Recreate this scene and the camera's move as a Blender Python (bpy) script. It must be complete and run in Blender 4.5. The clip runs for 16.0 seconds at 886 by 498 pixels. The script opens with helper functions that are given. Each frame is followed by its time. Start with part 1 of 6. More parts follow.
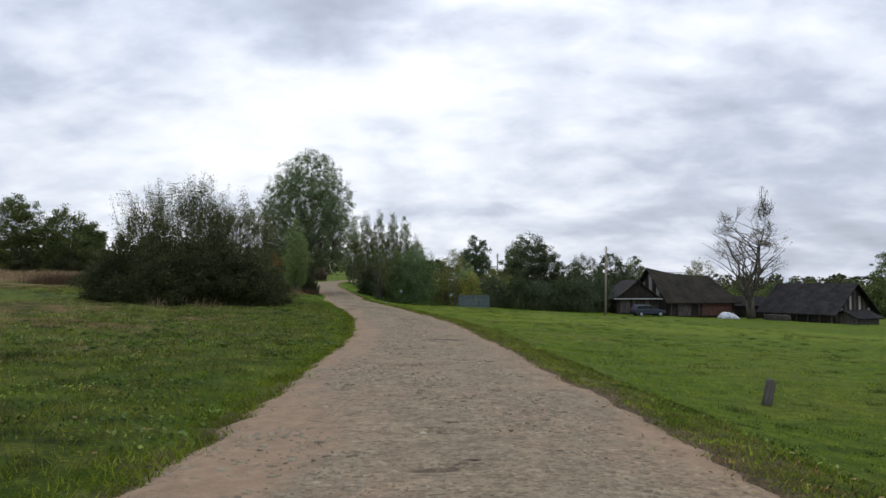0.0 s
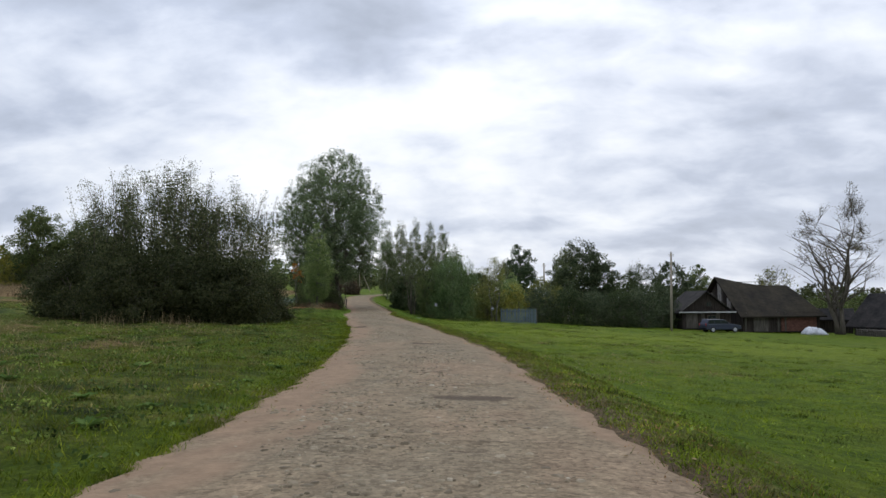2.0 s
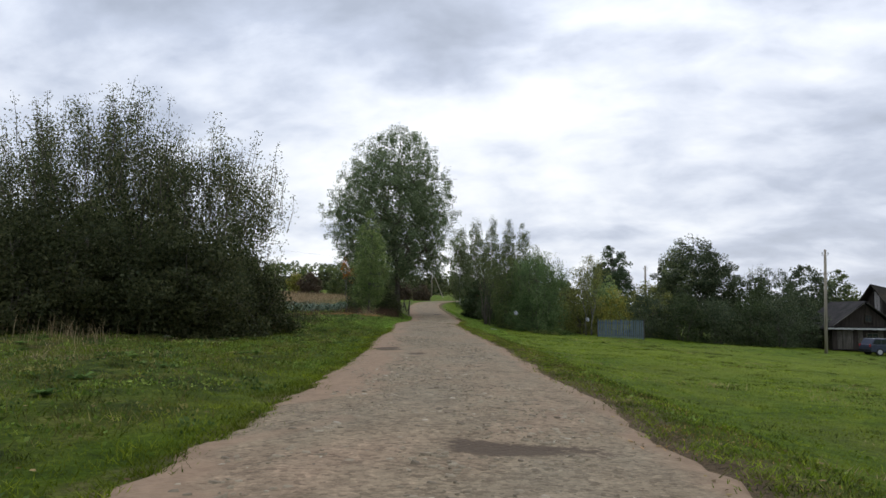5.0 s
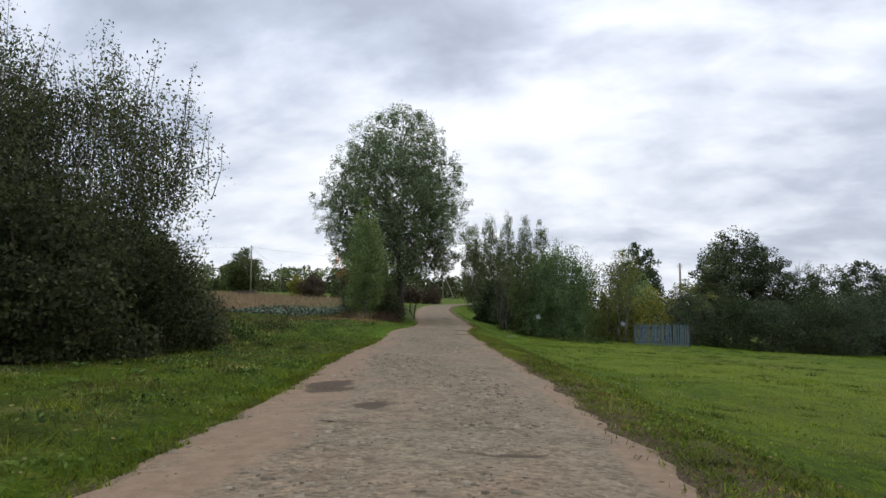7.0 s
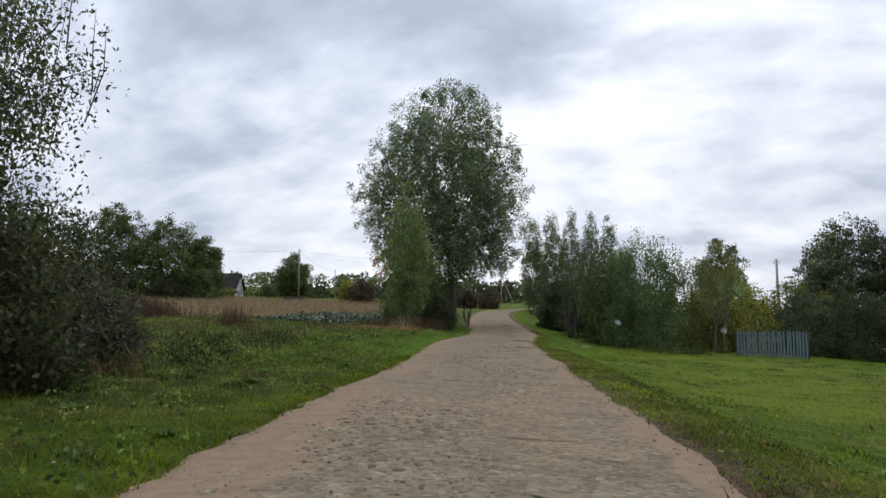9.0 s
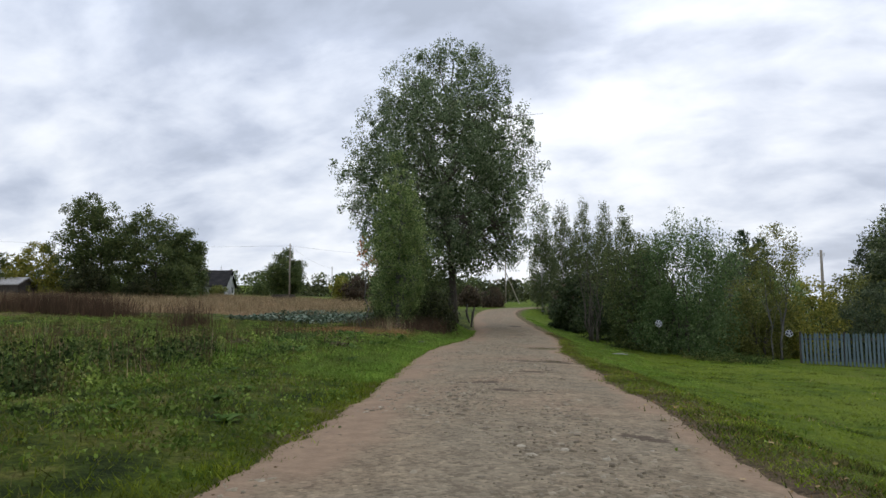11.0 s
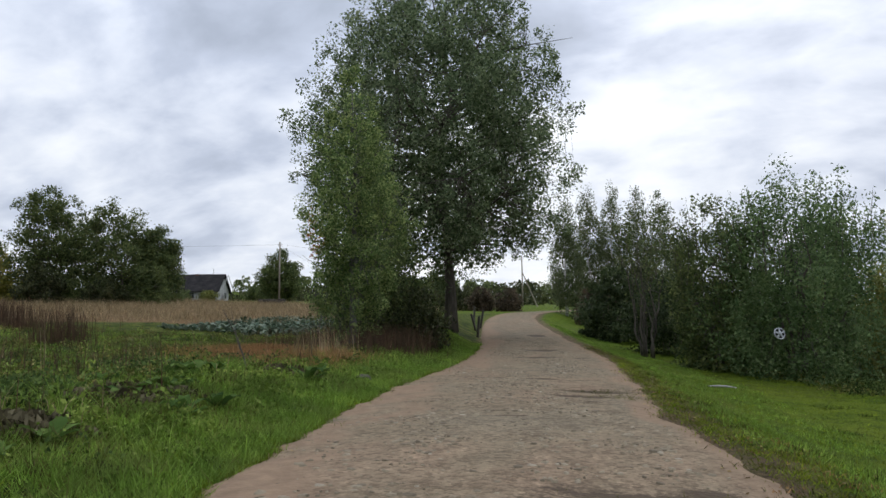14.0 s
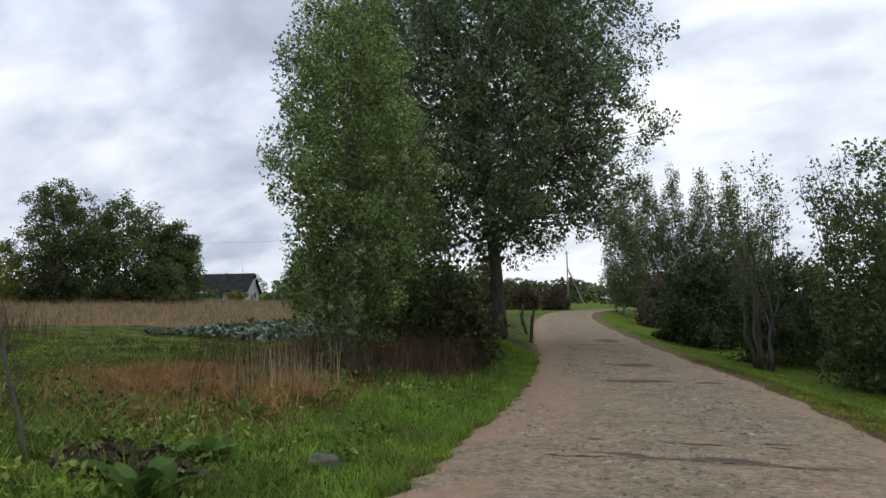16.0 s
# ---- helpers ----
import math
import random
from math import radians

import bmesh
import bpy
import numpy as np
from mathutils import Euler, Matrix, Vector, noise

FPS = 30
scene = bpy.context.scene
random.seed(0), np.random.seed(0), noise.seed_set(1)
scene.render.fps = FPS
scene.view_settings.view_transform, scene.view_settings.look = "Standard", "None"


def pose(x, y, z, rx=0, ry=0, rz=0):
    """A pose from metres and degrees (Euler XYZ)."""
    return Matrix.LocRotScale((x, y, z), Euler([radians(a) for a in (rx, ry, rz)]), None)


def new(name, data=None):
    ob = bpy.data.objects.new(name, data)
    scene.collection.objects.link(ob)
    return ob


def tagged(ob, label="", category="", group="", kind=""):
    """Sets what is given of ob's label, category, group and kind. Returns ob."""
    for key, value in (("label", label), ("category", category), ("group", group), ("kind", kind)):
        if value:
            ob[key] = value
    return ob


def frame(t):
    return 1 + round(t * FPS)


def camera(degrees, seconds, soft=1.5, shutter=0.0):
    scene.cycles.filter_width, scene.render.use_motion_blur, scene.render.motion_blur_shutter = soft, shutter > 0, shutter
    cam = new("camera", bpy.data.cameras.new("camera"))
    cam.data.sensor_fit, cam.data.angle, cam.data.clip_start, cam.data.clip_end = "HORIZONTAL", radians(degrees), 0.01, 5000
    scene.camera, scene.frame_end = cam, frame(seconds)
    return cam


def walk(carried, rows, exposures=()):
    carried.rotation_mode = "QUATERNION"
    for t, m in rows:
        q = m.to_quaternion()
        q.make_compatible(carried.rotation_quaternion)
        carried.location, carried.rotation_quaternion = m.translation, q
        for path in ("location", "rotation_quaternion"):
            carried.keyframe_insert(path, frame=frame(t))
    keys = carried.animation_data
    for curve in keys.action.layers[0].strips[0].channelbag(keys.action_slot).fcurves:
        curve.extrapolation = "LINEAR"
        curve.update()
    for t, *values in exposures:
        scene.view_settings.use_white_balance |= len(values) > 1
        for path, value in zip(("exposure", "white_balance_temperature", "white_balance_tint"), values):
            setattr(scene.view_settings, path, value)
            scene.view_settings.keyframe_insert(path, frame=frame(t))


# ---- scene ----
cam = camera(64.4, 16.0)
METRES, EYE, TILT, LEAN, TURN = 70.0, 1.35, 2.9, 0.0, 0.0
ROWS = [
    (0.0, 0.0, 0.0, 0.0, -0.0, 0.0, 0.0),
    (0.5, 0.0017, 0.0362, -0.0031, 0.7, 0.34, 0.18),
    (1.0, 0.0032, 0.0726, -0.006, 1.46, 0.61, 0.37),
    (1.5, 0.0037, 0.1086, -0.0083, 2.36, 0.96, 0.46),
    (2.0, 0.0035, 0.1426, -0.0106, 3.44, 1.23, 0.56),
    (2.5, 0.0027, 0.1758, -0.0126, 4.64, 1.41, 0.66),
    (3.0, 0.0008, 0.2121, -0.0149, 5.88, 1.47, 0.67),
    (3.5, -0.0017, 0.2486, -0.0174, 7.06, 1.7, 0.59),
    (4.0, -0.0049, 0.2827, -0.0193, 8.22, 1.82, 0.3),
    (6.5, -0.0275, 0.4428, -0.0289, 10.7, 2.15, 0.0),
    (7.0, -0.0308, 0.4736, -0.0303, 10.85, 2.26, 0.27),
    (7.5, -0.0343, 0.5033, -0.032, 11.45, 2.31, 0.58),
    (8.0, -0.0393, 0.5329, -0.0335, 12.59, 2.36, 0.75),
    (8.5, -0.0451, 0.561, -0.0348, 14.07, 2.53, 0.84),
    (9.0, -0.052, 0.5903, -0.0363, 15.62, 2.79, 0.91),
    (11.5, -0.086, 0.7289, -0.0425, 15.77, 2.67, 0.97),
    (12.0, -0.0919, 0.7626, -0.0441, 15.06, 2.61, 1.03),
    (12.5, -0.0972, 0.7931, -0.0457, 14.55, 2.63, 1.09),
    (13.0, -0.1012, 0.819, -0.047, 14.52, 2.87, 1.14),
    (13.5, -0.109, 0.8517, -0.048, 15.25, 2.93, 1.22),
    (14.0, -0.1144, 0.8756, -0.0488, 17.09, 3.14, 1.59),
    (14.5, -0.1232, 0.9029, -0.0497, 19.31, 3.22, 1.93),
    (15.0, -0.1325, 0.9282, -0.0507, 20.99, 3.28, 2.07),
    (15.5, -0.1421, 0.9549, -0.0517, 21.34, 3.19, 2.1),
    (16.0, -0.1499, 0.9816, -0.0528, 20.2, 3.2, 2.04),
]
walk(cam, [(t, pose(0, 0, EYE, TILT, LEAN, TURN) @ pose(METRES * x, METRES * y, METRES * z, 90 + pitch, roll, yaw)) for t, x, y, z, yaw, pitch, roll in ROWS])

# ---- world and light ----
world = bpy.data.worlds.new("sky")
scene.world = world
world.use_nodes = True
wt = world.node_tree
wt.nodes.clear()


def wn(kind, **props):
    n = wt.nodes.new(kind)
    for k, v in props.items():
        n.inputs[k].default_value = v
    return n


def wmath(op, a, b=None, clamp=False):
    n = wt.nodes.new("ShaderNodeMath")
    n.operation, n.use_clamp = op, clamp
    for i, v in enumerate((a, b)):
        if v is None:
            continue
        if isinstance(v, (int, float)):
            n.inputs[i].default_value = v
        else:
            wt.links.new(v, n.inputs[i])
    return n.outputs[0]


def wramp(value, stops):
    n = wt.nodes.new("ShaderNodeValToRGB")
    el = n.color_ramp.elements
    while len(el) < len(stops):
        el.new(0.5)
    for e, (p, c) in zip(el, stops):
        e.position, e.color = p, (*c, 1)
    wt.links.new(value, n.inputs[0])
    return n.outputs[0]


SUN_EL, SUN_AZ = 40, 15
sky = wt.nodes.new("ShaderNodeTexSky")
sky.sky_type, sky.sun_disc = "NISHITA", False
sky.sun_elevation, sky.sun_rotation = radians(SUN_EL), radians(SUN_AZ)
sky.air_density, sky.dust_density = 1.0, 2.0
coord = wt.nodes.new("ShaderNodeTexCoord")
sep = wt.nodes.new("ShaderNodeSeparateXYZ")
wt.links.new(coord.outputs["Generated"], sep.inputs[0])
up = wmath("MAXIMUM", sep.outputs[2], 0.0)
lift = wmath("ADD", up, 0.40)
cu = wmath("DIVIDE", sep.outputs[0], lift)
cv = wmath("DIVIDE", sep.outputs[1], lift)
comb = wt.nodes.new("ShaderNodeCombineXYZ")
wt.links.new(cu, comb.inputs[0])
wt.links.new(cv, comb.inputs[1])


def cloud(scale, detail, sx, sy, ox, oy, turn, dist=0.6):
    m = wt.nodes.new("ShaderNodeMapping")
    m.inputs["Location"].default_value = (ox, oy, 0)
    m.inputs["Rotation"].default_value = (0, 0, radians(turn))
    m.inputs["Scale"].default_value = (sx, sy, 1)
    wt.links.new(comb.outputs[0], m.inputs[0])
    n = wn("ShaderNodeTexNoise", Scale=scale, Detail=detail, Roughness=0.52, Distortion=dist)
    wt.links.new(m.outputs[0], n.inputs["Vector"])
    return n.outputs[0]


big = cloud(0.95, 3, 0.85, 1.35, 1.3, 4.1, 10)
mid = cloud(3.4, 6, 0.9, 1.2, 0.4, 1.1, 12, 0.3)
fine = cloud(9.0, 7, 0.9, 1.2, 2.0, 0.3, 12, 0.3)
mix = wmath("ADD", wmath("MULTIPLY", big, 0.44), wmath("ADD", wmath("MULTIPLY", mid, 0.40), wmath("MULTIPLY", fine, 0.16)))
# the veil of cloud is thinner towards the hidden sun, ahead and to the right
sun_way = wt.nodes.new("ShaderNodeVectorMath")
sun_way.operation = "DOT_PRODUCT"
sun_way.inputs[1].default_value = (math.sin(radians(9)) * math.cos(radians(20)), math.cos(radians(9)) * math.cos(radians(20)), math.sin(radians(20)))
wt.links.new(coord.outputs["Generated"], sun_way.inputs[0])
glow = wmath("POWER", wmath("MAXIMUM", sun_way.outputs["Value"], 0.0), 12.0)
mix = wmath("ADD", wmath("SUBTRACT", mix, 0.015), wmath("MULTIPLY", glow, 0.056))
low = wmath("MULTIPLY", wmath("SUBTRACT", 0.33, up), 5.0, True)
west = wmath("ADD", wmath("MULTIPLY", sep.outputs[0], -1.6), 0.15, True)
mix = wmath("ADD", mix, wmath("MULTIPLY", wmath("MULTIPLY", low, west), 0.125))
# a heavier bank of cloud hangs higher up
bank = wmath("MULTIPLY", wmath("SUBTRACT", up, 0.25), 6.0, True)
mix = wmath("SUBTRACT", mix, wmath("MULTIPLY", bank, 0.06))
col = wramp(mix, [(0.36, (0.40, 0.45, 0.55)), (0.45, (0.54, 0.60, 0.73)), (0.51, (0.713, 0.771, 0.892)), (0.58, (0.90, 0.943, 1.02)), (0.68, (1.10, 1.115, 1.14))])
both = wt.nodes.new("ShaderNodeMix")
both.data_type = "RGBA"
both.inputs[0].default_value = 0.95
skyscale = wt.nodes.new("ShaderNodeVectorMath")
skyscale.operation = "SCALE"
skyscale.inputs["Scale"].default_value = 0.10
wt.links.new(sky.outputs[0], skyscale.inputs[0])
wt.links.new(skyscale.outputs[0], both.inputs[6])
wt.links.new(col, both.inputs[7])
# an overcast sky grows brighter towards the zenith
zen = wmath("ADD", 1.0, wmath("MULTIPLY", wmath("POWER", up, 3.0), 3.0))
zs = wt.nodes.new("ShaderNodeVectorMath")
zs.operation = "SCALE"
wt.links.new(both.outputs[2], zs.inputs[0])
wt.links.new(zen, zs.inputs["Scale"])
bg = wn("ShaderNodeBackground", Strength=1.0)
wt.links.new(zs.outputs[0], bg.inputs[0])
wo = wt.nodes.new("ShaderNodeOutputWorld")
wt.links.new(bg.outputs[0], wo.inputs[0])

sun_data = bpy.data.lights.new("sun", "SUN")
sun_data.energy, sun_data.angle, sun_data.color = 0.6, radians(25), (1.0, 0.96, 0.90)
sun = new("sun", sun_data)
sun.rotation_euler = (radians(90 - SUN_EL), 0, radians(180 - SUN_AZ))


# ---- materials ----
def material(name):
    m = bpy.data.materials.new(name)
    m.use_nodes = True
    nt = m.node_tree
    return m, nt, nt.nodes["Principled BSDF"]


def node(nt, kind, links=(), **props):
    n = nt.nodes.new(kind)
    for k, v in props.items():
        n.inputs[k.replace("_", " ")].default_value = v
    for src, dst in links:
        nt.links.new(src, n.inputs[dst])
    return n


def ramp(nt, value, stops):
    n = nt.nodes.new("ShaderNodeValToRGB")
    el = n.color_ramp.elements
    while len(el) < len(stops):
        el.new(0.5)
    for e, (p, c) in zip(el, stops):
        e.position, e.color = p, (*c, 1)
    nt.links.new(value, n.inputs[0])
    return n.outputs[0]


def mixed(nt, fac, a, b, blend="MIX"):
    n = nt.nodes.new("ShaderNodeMix")
    n.data_type, n.blend_type = "RGBA", blend
    for v, i in ((fac, 0), (a, 6), (b, 7)):
        if isinstance(v, (int, float)):
            n.inputs[i].default_value = v
        elif isinstance(v, tuple):
            n.inputs[i].default_value = (*v, 1)
        else:
            nt.links.new(v, n.inputs[i])
    return n.outputs[2]


def noise_tex(nt, scale, detail=4, rough=0.55, stretch=None, generated=False):
    c = nt.nodes.new("ShaderNodeTexCoord")
    src = c.outputs["Object"]
    if stretch:
        mp = nt.nodes.new("ShaderNodeMapping")
        mp.inputs["Scale"].default_value = stretch
        nt.links.new(src, mp.inputs[0])
        src = mp.outputs[0]
    n = node(nt, "ShaderNodeTexNoise", [(src, "Vector")], Scale=scale, Detail=detail, Roughness=rough)
    return n.outputs[0]


def bumped(nt, bsdf, height, strength=0.4, distance=0.02):
    b = node(nt, "ShaderNodeBump", [(height, "Height")], Strength=strength, Distance=distance)
    nt.links.new(b.outputs[0], bsdf.inputs["Normal"])


def surface(name, dark, light, scale, rough=0.8, bump=0.4, dist=0.02, stretch=None, fine=6.0, metal=0.0, spread=(0.3, 0.7)):
    """Colour that varies at two scales, with relief."""
    m, nt, b = material(name)
    coarse = noise_tex(nt, scale, 5, 0.6, stretch)
    small = noise_tex(nt, scale * fine, 4, 0.6, stretch)
    c1 = ramp(nt, coarse, [(spread[0], dark), (spread[1], light)])
    c2 = ramp(nt, small, [(0.3, (0.72, 0.72, 0.72)), (0.7, (1.25, 1.25, 1.25))])
    nt.links.new(mixed(nt, 1.0, c1, c2, "MULTIPLY"), b.inputs["Base Color"])
    b.inputs["Roughness"].default_value, b.inputs["Metallic"].default_value = rough, metal
    b.inputs["Specular IOR Level"].default_value = 0.12 if rough > 0.75 else 0.4
    bumped(nt, b, small, bump, dist)
    return m


def leaf_material(name, dark, mid_, light, through_light=0.42, rough=0.6, gloss=0.12, worn=None, patchy=0.0):
    """Leaves: each one has its own tint, and lets some light through."""
    m, nt, b = material(name)
    g = nt.nodes.new("ShaderNodeNewGeometry")
    if patchy:
        dark, light = tuple(v * (1 - 0.5 * patchy) for v in dark), tuple(v * (1 + 0.45 * patchy) for v in light)
    c = ramp(nt, g.outputs["Random Per Island"], [(0.0, dark), (0.5, mid_), (1.0, light)])
    patch = noise_tex(nt, 0.5, 3)
    c = mixed(nt, 1.0, c, ramp(nt, patch, [(0.3, (0.75, 0.8, 0.75)), (0.7, (1.2, 1.15, 1.1))]), "MULTIPLY")
    c = mixed(nt, 1.0, c, ramp(nt, noise_tex(nt, 2.2, 3, 0.6), [(0.32, (0.72, 0.74, 0.76)), (0.68, (1.25, 1.22, 1.15))]), "MULTIPLY")
    if patchy:
        lo, hi = 1 - 0.55 * patchy, 1 + 0.62 * patchy
        c = mixed(nt, 1.0, c, ramp(nt, noise_tex(nt, 1.15, 6, 0.68), [(0.36, (lo, lo * 1.02, lo)), (0.50, (1, 1, 1)), (0.66, (hi * 1.06, hi, hi))]), "MULTIPLY")
    if worn:
        c = mixed(nt, ramp(nt, noise_tex(nt, 0.9, 5, 0.7), [(0.46, (0, 0, 0)), (0.66, (0.75, 0.75, 0.75))]), c, worn)
    nt.links.new(c, b.inputs["Base Color"])
    b.inputs["Roughness"].default_value = rough
    b.inputs["Specular IOR Level"].default_value = gloss
    tr = node(nt, "ShaderNodeBsdfTranslucent", [(c, "Color")])
    ms = nt.nodes.new("ShaderNodeMixShader")
    ms.inputs[0].default_value = through_light
    nt.links.new(b.outputs[0], ms.inputs[1])
    nt.links.new(tr.outputs[0], ms.inputs[2])
    nt.links.new(ms.outputs[0], nt.nodes["Material Output"].inputs[0])
    return m


BARK = surface("bark", (0.045, 0.039, 0.031), (0.15, 0.13, 0.105), 3.0, 0.9, 0.8, 0.03, (1, 1, 0.25))
BARK_GREY = surface("grey_bark", (0.07, 0.065, 0.055), (0.19, 0.18, 0.16), 3.0, 0.9, 0.7, 0.03, (1, 1, 0.25))
BIRCH = surface("birch_bark", (0.08, 0.075, 0.07), (0.62, 0.6, 0.56), 2.5, 0.8, 0.3, 0.01, (0.4, 0.4, 1.6), spread=(0.38, 0.5))
LEAF_POPLAR = leaf_material("poplar_leaf", (0.056, 0.084, 0.040), (0.142, 0.190, 0.095), (0.290, 0.342, 0.202), 0.5)
LEAF_WILLOW = leaf_material("willow_leaf", (0.040, 0.054, 0.024), (0.084, 0.102, 0.042), (0.196, 0.198, 0.106))
LEAF_DARK = leaf_material("dark_leaf", (0.051, 0.076, 0.030), (0.096, 0.126, 0.044), (0.175, 0.198, 0.073))
LEAF_HEDGE = leaf_material("hedge_leaf", (0.025, 0.039, 0.016), (0.048, 0.067, 0.027), (0.086, 0.108, 0.048))
# deep green; also puts the willow thicket's lower shade into the leaf colour
LEAF_SHADE = leaf_material("deep_green_shade_leaf", (0.025, 0.032, 0.013), (0.048, 0.057, 0.022), (0.098, 0.100, 0.046))
LEAF_FRESH = leaf_material("fresh_leaf", (0.066, 0.112, 0.038), (0.182, 0.254, 0.086), (0.390, 0.440, 0.180), 0.5)
LEAF_WILLOW_GREEN = leaf_material("green_willow_leaf", (0.062, 0.104, 0.040), (0.112, 0.172, 0.066), (0.200, 0.262, 0.118), 0.45)
LEAF_GREY = leaf_material("grey_green_leaf", (0.036, 0.052, 0.028), (0.068, 0.088, 0.046), (0.124, 0.146, 0.082))
LEAF_FADED = leaf_material("faded_leaf", (0.070, 0.064, 0.036), (0.118, 0.106, 0.056), (0.190, 0.166, 0.090))
LEAF_YELLOW = leaf_material("yellow_leaf", (0.120, 0.136, 0.030), (0.224, 0.224, 0.044), (0.390, 0.335, 0.074))
LEAF_OLIVE = leaf_material("olive_leaf", (0.093, 0.108, 0.030), (0.156, 0.166, 0.047), (0.248, 0.243, 0.075))
LEAF_BROWN = leaf_material("brown_leaf", (0.050, 0.038, 0.026), (0.085, 0.064, 0.044), (0.140, 0.105, 0.070))
LEAF_ORANGE = leaf_material("orange_leaf", (0.232, 0.074, 0.017), (0.377, 0.124, 0.023), (0.522, 0.197, 0.033))
LEAF_BIRCH = leaf_material("birch_leaf", (0.075, 0.100, 0.047), (0.129, 0.159, 0.075), (0.226, 0.244, 0.127))
NEEDLE = leaf_material("spruce_needle", (0.029, 0.050, 0.025), (0.054, 0.081, 0.038), (0.085, 0.118, 0.055), 0.1)

# ---- lie of the land ----
ROAD_Y = [-30, -15, 0, 5, 9, 13, 19, 22, 27, 32, 40, 43, 47, 51, 57, 61, 65, 70, 76, 83, 88, 100, 115, 130, 150, 170, 200]
ROAD_X = [0.4, 0.3, 0.15, 0.1, 0.0, -0.25, -0.6, -0.8, -1.4, -2.15, -3.7, -4.25, -5.05, -6.05, -7.15, -7.85, -8.9, -10.0, -10.9, -11.5, -12.6, -15.5, -19.2, -21.2, -20.5, -15, -3]
ROAD_W = [2.2, 2.2, 2.25, 2.25, 2.1, 2.05, 2.0, 2.0, 2.0, 1.95, 1.95, 1.9, 2.05, 2.0, 2.0, 2.0, 2.1, 2.15, 2.3, 2.3, 2.2, 2.1, 1.95, 1.9, 1.9, 1.9, 1.9]


def smooth_table(xs, ys):
    """A table read with rounded corners."""
    fine_x = np.linspace(xs[0], xs[-1], 2400)
    fine_y = np.interp(fine_x, xs, ys)
    k = max(3, int(2400 * 6.0 / (xs[-1] - xs[0])))
    pad = np.concatenate([np.full(k, fine_y[0]), fine_y, np.full(k, fine_y[-1])])
    soft_y = np.convolve(pad, np.ones(2 * k + 1) / (2 * k + 1), "valid")
    soft_y[:k // 2], soft_y[-(k // 2):] = fine_y[:k // 2], fine_y[-(k // 2):]
    return lambda v: np.interp(v, fine_x, soft_y)


road_x, road_w = smooth_table(ROAD_Y, ROAD_X), smooth_table(ROAD_Y, ROAD_W)
road_z = smooth_table([-60, -30, 0, 16, 85, 92, 115, 130, 170, 300], [0.3, 0.2, 0.05, -0.15, -0.15, -0.05, 1.1, 1.8, 2.6, 4.0])


def wave(x, y, scale, seed=0):
    """Cheap smooth noise, -1 to 1, for arrays."""
    r = np.random.RandomState(seed)
    out = 0
    for k in range(5):
        a, p, q = r.uniform(0, 6.28), r.uniform(0, 6.28), r.uniform(0.7, 1.6)
        out = out + np.sin((x * math.cos(a) + y * math.sin(a)) * q * 6.28 / scale + p)
    return out / 5


def land(x, y):
    x, y = np.asarray(x, float), np.asarray(y, float)
    yy = np.clip(y, -40, 230)
    d = x - road_x(np.clip(y, -30, 200))
    z_road = road_z(yy)
    z_right = road_z(np.minimum(yy, 85)) + 0.3 * (z_road - road_z(np.minimum(yy, 85)))
    blend = np.clip((d - 3) / 12, 0, 1)
    base = z_road * (1 - blend) + z_right * blend
    right = np.interp(d, [2.3, 2.9, 4, 6, 10, 17, 28, 45, 80, 200, 3000], [0, -0.1, -0.5, -0.8, -1.0, -1.4, -2.0, -2.9, -4.0, -5, -8])
    left = np.interp(-d, [2.3, 4, 8, 12, 18, 30, 53, 75, 150, 400, 3000], [0, 0.1, 0.08, 0.2, 0.55, 1.2, 2.2, 2.8, 3.5, 4, 6])
    verge = np.interp(-d, [2.3, 3.0, 4.4, 8, 14, 20], [0, 0.04, 0.22, 0.24, 0.12, 0]) * np.clip((y - 56) / 9, 0, 1) * np.clip((118 - y) / 8, 0, 1)
    bank = np.interp(-d, [2.5, 3.6, 7.0, 12.0], [0, 0.42, 0.42, 0]) * np.clip((y - 84) / 6, 0, 1) * np.clip((114 - y) / 8, 0, 1)
    z = base + np.where(d > 0, right, left + verge + bank)
    off = np.clip((np.abs(d) - 2.4) / 3, 0, 1)
    z = z + off * (0.05 * wave(x, y, 3.1, 1) + 0.10 * wave(x, y, 11, 2))
    z = z + np.clip((-d - 3.4) / 2, 0, 1) * (np.abs(y) < 120) * 0.07 * wave(x, y, 2.0, 3)
    far = np.clip((np.hypot(x, y) - 350) / 600, 0, 1)
    hill = np.clip((-x / np.maximum(np.hypot(x, y), 1) + 0.05) / 0.35, 0, 1) * np.clip(y / 300, 0, 1)
    return z + far * far * (3 - 2 * far) * (3 + 28 * hill) + far * 3 * wave(x, y, 300, 5)


def ground(x, y):
    return float(land(x, y))


